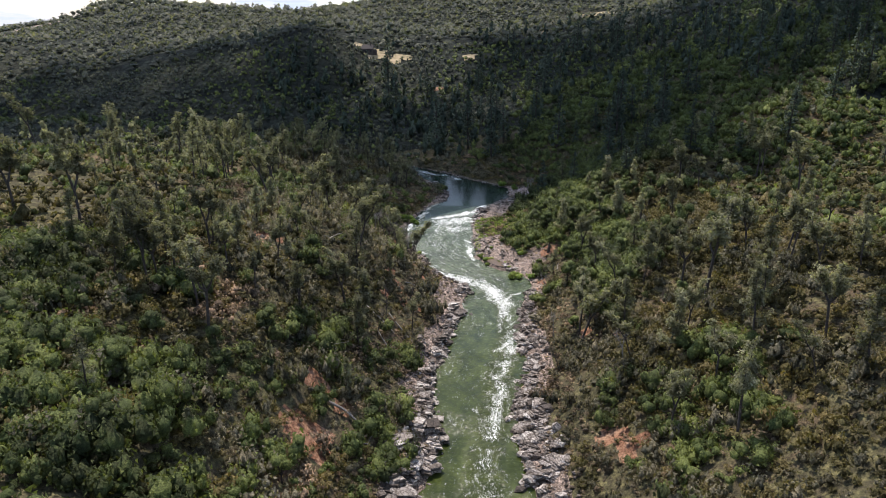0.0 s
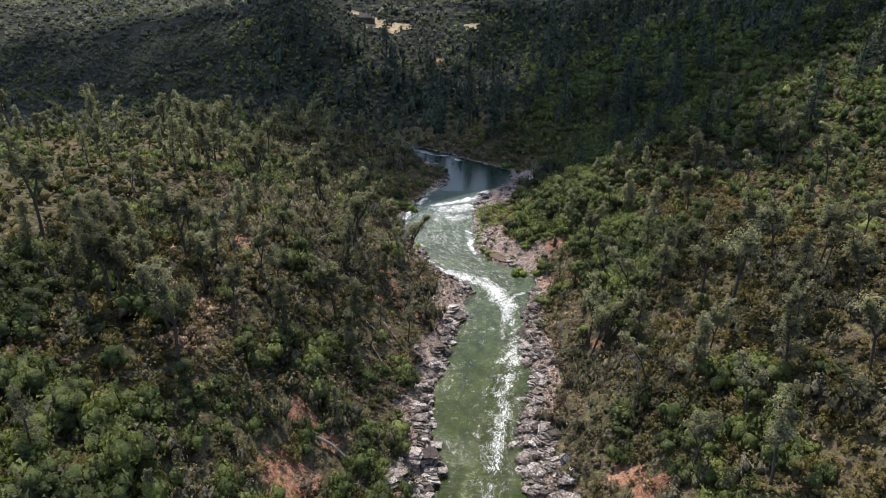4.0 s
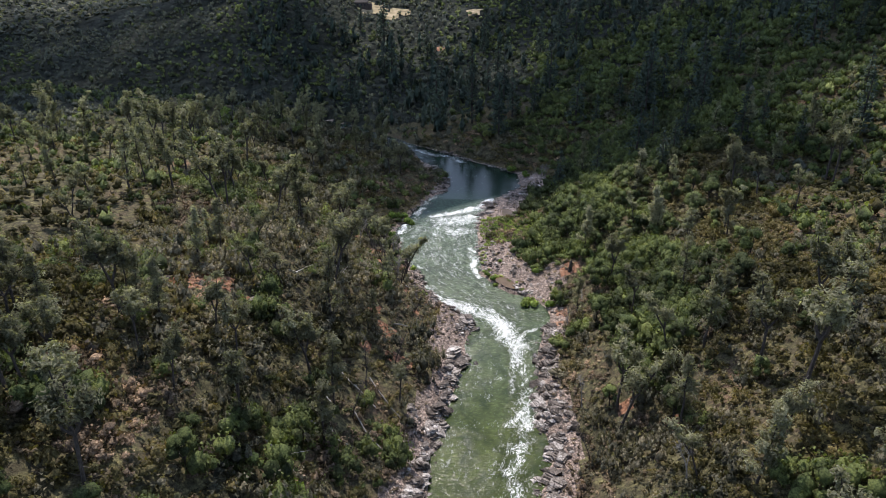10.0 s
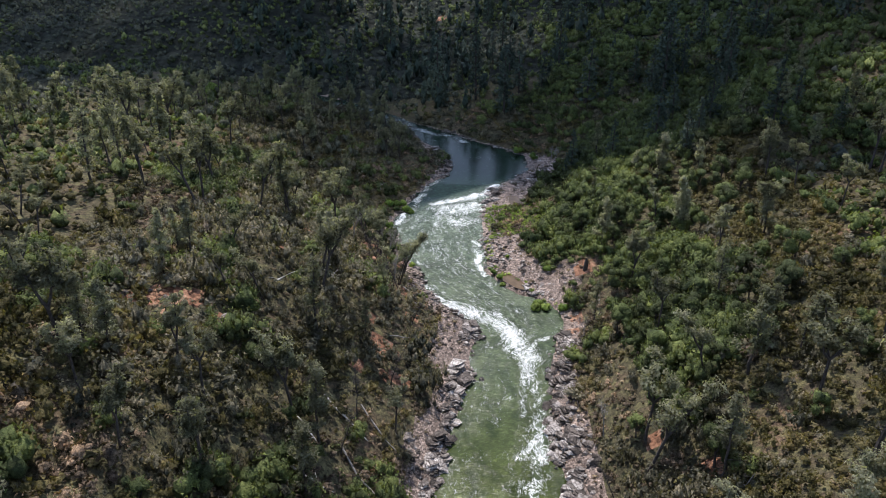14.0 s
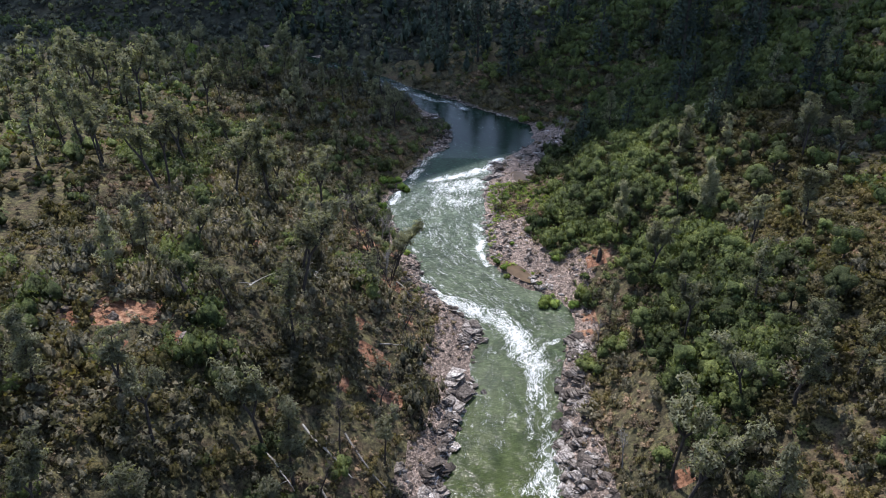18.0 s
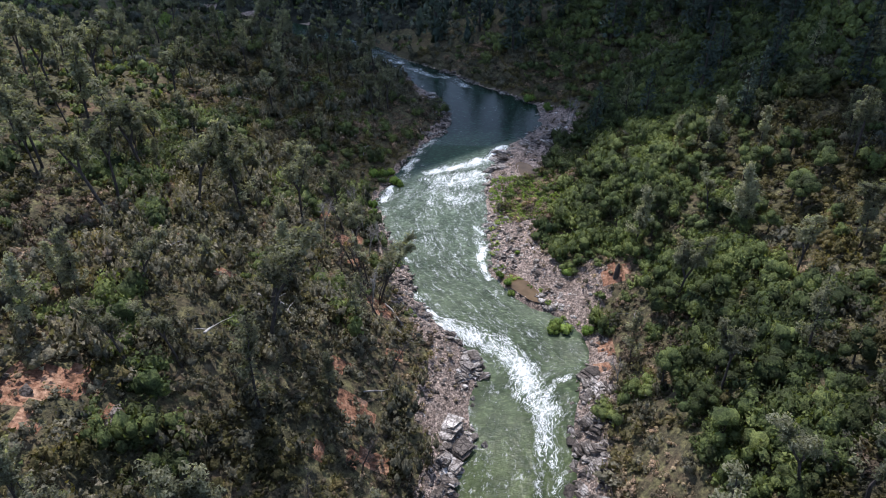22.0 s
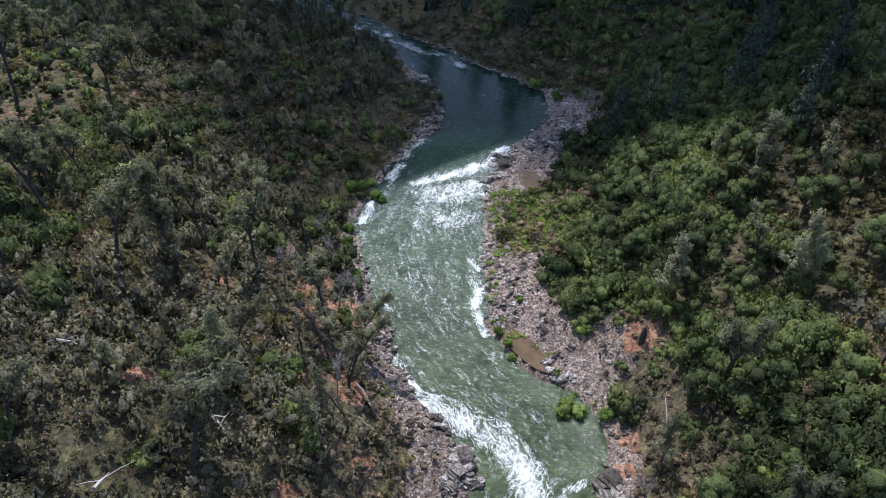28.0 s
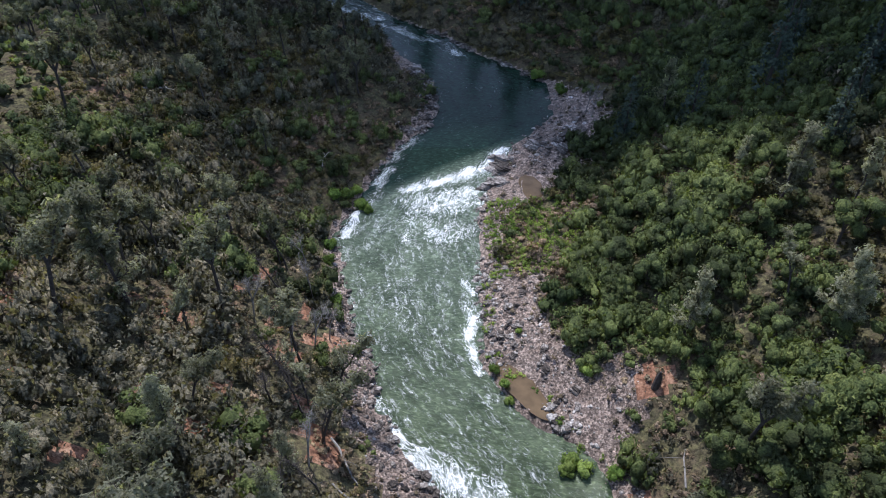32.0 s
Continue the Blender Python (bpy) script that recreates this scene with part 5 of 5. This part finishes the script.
# ---- pools ----
for px, py, rx, ry, turn, pz in POOLS:
    q = np.linspace(0, 2 * math.pi, 36, endpoint=False)
    k = 1.06 + 0.06 * np.sin(3 * q) + 0.04 * np.sin(5 * q + 1)
    v = np.concatenate([[[0, 0, 0]], np.stack([k * rx * np.cos(q), k * ry * np.sin(q), 0 * q], 1)])
    f = np.array([(0, i + 1, (i + 1) % 36 + 1) for i in range(36)])
    ob = new("pool", mesh_of("pool", v, f, [M_MUD]))
    ob.matrix_basis = pose(px, py, pz - 0.03, 0, 0, turn)
    tagged(ob, "shallow still brown pool among the stones of the bar", "pool", "pools on the bar", "structure")


# ---- fallen timber ----
def log(x, y, length, turn, r, mat, label, limbs=2, tilt=0.0):
    top = new("fallen_log")
    tagged(top, label, "log", "fallen logs on the slopes")
    c, s = math.cos(radians(turn)), math.sin(radians(turn))
    top.location = (x, y, ground_z(x, y))
    pts = []
    for f in np.linspace(-0.5, 0.5, 5):
        px, py = x + f * length * c, y + f * length * s
        pts.append((f * length * c + 0.04 * length * rng.normal() * -s, f * length * s + 0.04 * length * rng.normal() * c, ground_z(px, py) - top.location.z + 0.55 + r + tilt * f * length))
    part("stem", mesh_of("stem", *tube(pts, [r, r * 0.95, r * 0.85, r * 0.7, r * 0.35]), [mat]), top)
    for i in range(limbs):
        p = np.array(pts[2 + i % 2])
        e = p + rng.uniform(0.6, 1.4) * np.array([rng.normal(), rng.normal(), 0.5])
        part("limb", mesh_of("limb", *tube([p, (p + e) / 2 + [0, 0, 0.1], e], [r * 0.4, r * 0.25, 0.02], 4), [mat]), top)


WHITE, GREY = "bleached white fallen log lying in the brush", "weathered grey fallen log on the bank"
for x, y, ln, turn, r in ((-46.4, 205, 4.6, 30, 0.17), (-17, 100, 6, -10, 0.13), (-14.6, 111, 6, -28, 0.13), (-18, 106, 4, -40, 0.1), (-19, 96, 5, 60, 0.1), (-22, 137, 3.5, 5, 0.15), (-20.5, 136.5, 2.2, -30, 0.12), (-27, 84, 5, 35, 0.12), (-20, 92, 4, -30, 0.1), (-34, 140, 2, 15, 0.14), (-26, 128, 1.6, 70, 0.14), (-21, 199, 3.5, 95, 0.12), (20, 190, 3, 5, 0.1)):
    log(x, y, ln, turn, r, M_SNAG, WHITE)
for x, y, ln, turn, r in ((-9.5, 147, 6, -55, 0.12), (-11, 112, 6, -35, 0.12), (-12, 104, 7, -38, 0.12), (-9.8, 132, 4, 40, 0.1), (-16, 79, 6, -12, 0.2), (-13, 75.5, 4, 20, 0.12), (22, 148, 4, 80, 0.1), (26, 98, 4, 15, 0.1), (34, 86, 4, -25, 0.1), (-8.5, 143, 4, -30, 0.1)):
    log(x, y, ln, turn, r, M_GREYWOOD, GREY)
stump = new("burnt_stump")
tagged(stump, "charred upright stump on a bare patch of earth", "stump")
stump.location = (20.8, 157.0, ground_z(20.8, 157.0))
part("stem", mesh_of("stem", *tube([(0, 0, -0.3), (0.05, 0, 0.7), (0.12, 0.05, 1.6), (0.2, 0.1, 2.3)], [0.42, 0.36, 0.3, 0.1], 7), [M_BARK]), stump)
part("splinter", mesh_of("splinter", *tube([(0.25, 0, 0.2), (0.4, 0.05, 1.1), (0.42, 0.1, 1.8)], [0.2, 0.14, 0.03], 5), [M_BARK]), stump)

# ---- house on the far hill ----
m, n, l, b = material("dark timber boards", 0.8)
l.new(ramp(n, l, noise_node(n, l, 1.5, 4.0, position(n)), [(0.3, (0.03, 0.022, 0.018)), (0.7, (0.075, 0.055, 0.045))]), b.inputs["Base Color"])
M_BOARD = m
m, n, l, b = material("grey shingles", 0.85)
l.new(ramp(n, l, noise_node(n, l, 2.0, 4.0, position(n)), [(0.3, (0.03, 0.026, 0.023)), (0.7, (0.06, 0.05, 0.045))]), b.inputs["Base Color"])
M_SHINGLE = m
m, n, l, b = material("window glass", 0.08)
b.inputs["Base Color"].default_value = (0.03, 0.035, 0.04, 1)
M_PANE = m


def box(x0, y0, z0, x1, y1, z1):
    v = np.array([(x, y, z) for z in (z0, z1) for y in (y0, y1) for x in (x0, x1)], float)
    q = [(0, 2, 3, 1), (4, 5, 7, 6), (0, 1, 5, 4), (2, 6, 7, 3), (0, 4, 6, 2), (1, 3, 7, 5)]
    return v, np.array([t for a, b_, c, d in q for t in ((a, b_, c), (a, c, d))])


HX, HY = -57.0, 418.5
house = new("house")
tagged(house, "dark timber house in a clearing on the far hill", "house")
house.location = (HX, HY, ground_z(HX, HY))
house.scale = (0.62, 0.62, 0.8)
part("wall", mesh_of("wall", *box(-5, -3.5, -1.5, 5, 3.5, 3.2), [M_BOARD]), house)
rv = np.array([(-5.6, -4.2, 3.1), (5.6, -4.2, 3.1), (5.6, 4.2, 3.1), (-5.6, 4.2, 3.1), (-5.6, 0, 6.0), (5.6, 0, 6.0)])
part("roof", mesh_of("roof", rv, np.array([(0, 1, 5), (0, 5, 4), (2, 3, 4), (2, 4, 5), (0, 4, 3), (1, 2, 5), (0, 3, 2), (0, 2, 1)]), [M_SHINGLE]), house)
part("chimney", mesh_of("chimney", *box(2.4, -0.5, 4.8, 3.3, 0.5, 7.2), [M_ROCK]), house)
for wx in (-3.2, 0.2, 3.0):
    w = part("window", mesh_of("window", *box(wx - 0.7, -3.56, 1.0, wx + 0.7, -3.48, 2.3), [M_BOARD]), house)
    part("pane", mesh_of("pane", *box(wx - 0.6, -3.6, 1.1, wx + 0.6, -3.57, 2.2), [M_PANE]), w)
part("door", mesh_of("door", *box(-1.9, -3.56, 0, -1.0, -3.48, 2.05), [M_PANE]), house)
part("annexe", mesh_of("annexe", *box(5.0, -2.5, -1.5, 8.5, 2.5, 2.4), [M_BOARD]), house)


# ---- rocks ----
def stone(rng, flat):
    """An angular block: the hull of a few scattered points."""
    bm = bmesh.new()
    for p in rng.normal(size=(13, 3)):
        p = p / np.linalg.norm(p) * rng.uniform(0.75, 1.05)
        bm.verts.new((p[0] * 1.15, p[1] * 0.9, p[2] * flat))
    r = bmesh.ops.convex_hull(bm, input=bm.verts)
    bmesh.ops.delete(bm, geom=[v for v in bm.verts if not v.link_faces], context="VERTS")
    bmesh.ops.triangulate(bm, faces=bm.faces)
    bm.verts.index_update()
    v, f = np.array([x.co[:] for x in bm.verts]), np.array([[w.index for w in x.verts] for x in bm.faces])
    bm.free()
    return v, f


def strata(rng):
    """A jagged ledge of thin plates that lie stepped on one another."""
    pieces, top = [], 0.0
    for k in range(4):
        hx, hy, hz = rng.uniform(0.7, 1.15) * (1 - 0.1 * k), rng.uniform(0.35, 0.7), rng.uniform(0.07, 0.16)
        bm = bmesh.new()
        for sx, sy, sz in ((sx, sy, sz) for sx in (-1, 0.1, 1) for sy in (-1, 1) for sz in (0, 1)):
            bm.verts.new((sx * hx * rng.uniform(0.75, 1.1) + 0.22 * k, sy * hy * rng.uniform(0.6, 1.1) + 0.3 * rng.normal() * 0.5, top + sz * 2 * hz + 0.03 * rng.normal()))
        bmesh.ops.convex_hull(bm, input=bm.verts)
        bmesh.ops.delete(bm, geom=[v for v in bm.verts if not v.link_faces], context="VERTS")
        bmesh.ops.triangulate(bm, faces=bm.faces)
        bm.verts.index_update()
        pieces.append((np.array([v.co[:] for v in bm.verts]), np.array([[w.index for w in f.verts] for f in bm.faces])))
        bm.free()
        top += 1.5 * hz
    v, f = joined(pieces)
    return v - np.array([0.3, 0, top * 0.45]), f


rng = np.random.RandomState(31)
STONES = [stone(rng, rng.uniform(0.5, 0.8)) for _ in range(8)]
SLABS = [strata(rng) for _ in range(6)]
rock_mesh = [mesh_of("rock", v, f, [M_ROCK]) for i, (v, f) in enumerate(STONES + SLABS)]
pale_mesh = [mesh_of("rock", v, f, [M_PALE]) for i, (v, f) in enumerate(STONES + SLABS)]
# bleached ledges and big blocks: x, y, reach
LEDGES = [(10.2, 74, 1.8), (9.4, 92, 1.5), (12.6, 82, 1.6), (10, 70, 1.6), (11.5, 89, 1.6), (-6.4, 86.5, 1.6), (-6.2, 93.5, 1.4), (-9.6, 77, 1.8), (-6, 68, 1.8), (-5.2, 104, 1.3), (-4.2, 108.5, 1.2), (-1.6, 124, 1.3), (12.6, 108, 1.2), (13.6, 122, 1.2), (10.6, 89.5, 2.2), (9.8, 87, 1.6), (12, 86, 1.8), (9.6, 83.6, 1.6), (10.4, 80.6, 1.5), (11.6, 77.5, 1.6), (13.2, 116.5, 1.5), (14.8, 128.5, 1.2), (15.8, 139.5, 1.8), (15.4, 136, 1.2), (0.4, 141.2, 1.4), (-1, 139.5, 1.2), (-0.8, 129, 1.8), (-3.8, 113, 1.5), (-5.8, 98, 1.5), (-4.4, 84.5, 2.0), (-5.8, 81.6, 2.2), (-5, 78.6, 1.9), (-7.6, 79.5, 1.8), (-7, 76, 2.2), (-8.8, 73.2, 2.3), (-7.4, 70.5, 1.8), (-5, 90.5, 1.4), (11, 101, 1.6), (11.2, 97, 1.4), (10.6, 93, 1.4), (6.8, 203.5, 1.7), (5.6, 201, 1.3), (4.8, 198, 1.4), (19, 191.5, 1.2), (15, 205, 1.6), (17.5, 210, 1.6), (12, 207, 1.5), (-9.2, 229, 1.5), (-9.8, 235, 1.3), (-6.4, 219.5, 1.1), (-7.6, 224, 1.4), (-9.2, 212, 1.0)]


def lay(x, y, r, bank, pale=False, slab=False):
    """One block, bedded a little into the bank, along the run of the strata."""
    i = rng.randint(8, 14) if slab or rng.uniform() < 0.4 else rng.randint(8)
    z = max(ground_z(x, y), float(level(y)) - 0.15)
    m_ = Matrix.LocRotScale((x, y, z + r * 0.12), Euler((rng.normal() * 0.18, 0.22 + rng.normal() * 0.18, 0.7 + rng.normal() * 0.45)), (r, r * rng.uniform(0.75, 1.15), r * rng.uniform(0.75, 1.3)))
    part("rock", (pale_mesh if pale else rock_mesh)[i], bank, "", m_)


BANKS = [("west", 62, 90, "pale jagged ledges along the lower west bank"), ("west", 90, 118, "grey and pale rocks along the lower west bank"), ("west", 118, 150, "grey and brown rocks beside the main rapid"),
         ("west", 150, 205, "dark rocks along the upper west bank"), ("west", 205, 250, "dark rocks along the west side of the pool"), ("east", 62, 90, "pale jagged ledges along the lower east bank"), ("east", 90, 114, "grey ledges and blocks along the east bank"),
         ("east", 114, 150, "dark and grey rocks along the narrow east bank"), ("east", 150, 178, "grey and pink stones on the wide east bar"), ("east", 178, 234, "dark and pale stones beside the upper ledge rapid"), ("east", 234, 266, "dark rocks along the waterline above the pool")]
for side, y0, y1, label in BANKS:
    bank = new("rocky_bank")
    tagged(bank, label, "rocks", kind="structure")
    made, tries = 0, 0
    for x, y, reach in LEDGES:
        if (x < 3) == (side == "west") and y0 <= y < y1:
            for _ in range(4):
                lay(x + rng.normal() * reach * 0.5, y + rng.normal() * reach * 0.7, reach * rng.uniform(0.35, 0.95), bank, rng.uniform() < 0.6, True)
                made += 1
            for _ in range(12):
                lay(x + rng.normal() * reach * 0.65, y + rng.normal() * reach * 0.8, reach * (0.12 + 0.5 * rng.uniform() ** 2), bank, rng.uniform() < 0.6)
                made += 1
    while made < (130 if y0 in (205, 234) else 285) and tries < 6000:
        tries += 1
        y = rng.uniform(y0, y1)
        yv = np.array([y])
        e = edge_l(yv)[0] if side == "west" else edge_r(yv)[0]
        w = float(bar_width(np.array([e + (-1 if side == "west" else 1)]), yv)[0])
        if side == "west" and 160 < y < 205 and rng.uniform() < 0.8:
            continue
        off_ = rng.uniform(-0.5, w * (1.0 if rng.uniform() < 0.45 else 0.45))
        x = e - off_ if side == "west" else e + off_
        if any(math.hypot((x - q[0]) / 2.2, (y - q[1]) / 4.4) < 1 for q in POOLS):
            continue
        if grain(x, y, 4.5, 81) + 0.5 * grain(x, y, 1.8, 82) < (0.05 if y > 150 else -0.25):
            continue
        lay(x, y, (0.3 + 0.6 * rng.uniform() ** 2) if y0 in (205, 234) else (0.14 + 0.5 * rng.uniform() ** 3) if y > 138 else 0.2 + 0.85 * rng.uniform() ** 2.6, bank, rng.uniform() < (0.08 if y0 in (205, 234) else 0.38 if off_ < 2.2 and y < 120 else 0.6 if side == "east" and y > 150 else 0.15))
        made += 1
x, y = [np.concatenate(q) for q in zip(jittered(rng, -30, 30, 66, 262, 0.48), jittered(rng, -22, 18, -70, 66, 1.0))]
z, d = land(x, y)
keep = (d > -0.6) & (d < bar_width(x, y) * 1.1) & (rng.uniform(size=len(x)) < 0.62)
for px, py, rx, ry, turn, pz in POOLS:
    keep &= np.hypot((x - px) / 2.0, (y - py) / 4.0) > 1.0
x, y, z = x[keep], y[keep], np.maximum(z[keep], level(y[keep]) - 0.1)
size = 0.09 + 0.4 * rng.uniform(size=len(x)) ** 5
rows = np.stack([x, y, z + 0.13, size, size], 1)
pale = rng.uniform(size=len(x)) < np.where((x > 3) & (y > 152) & (y < 195), 0.62, 0.2)
scatter("cobbles", "grey and brown cobbles covering the bars", "stones", rows[~pale], STONES[:4], M_ROCK, rng, False)
scatter("pale_cobbles", "bleached pale cobbles scattered over the bars", "stones", rows[pale], STONES[:4], M_PALE, rng, False)
x, y = jittered(rng, -42, -28, 108, 121, 1.5)
keep = bare(x, y)
for x, y in zip(x[keep], y[keep]):
    if rng.uniform() < 0.3:
        ob = new("boulder", rock_mesh[rng.randint(8)])
        r = rng.uniform(0.4, 1.0)
        ob.matrix_basis = Matrix.LocRotScale((x, y, ground_z(x, y) + 0.1), Euler((0.1, 0.1, rng.uniform(0, 6))), (r, r, r * 0.8))
        tagged(ob, "dark boulder on a bare patch of red earth", "boulder", "boulders on the red earth")
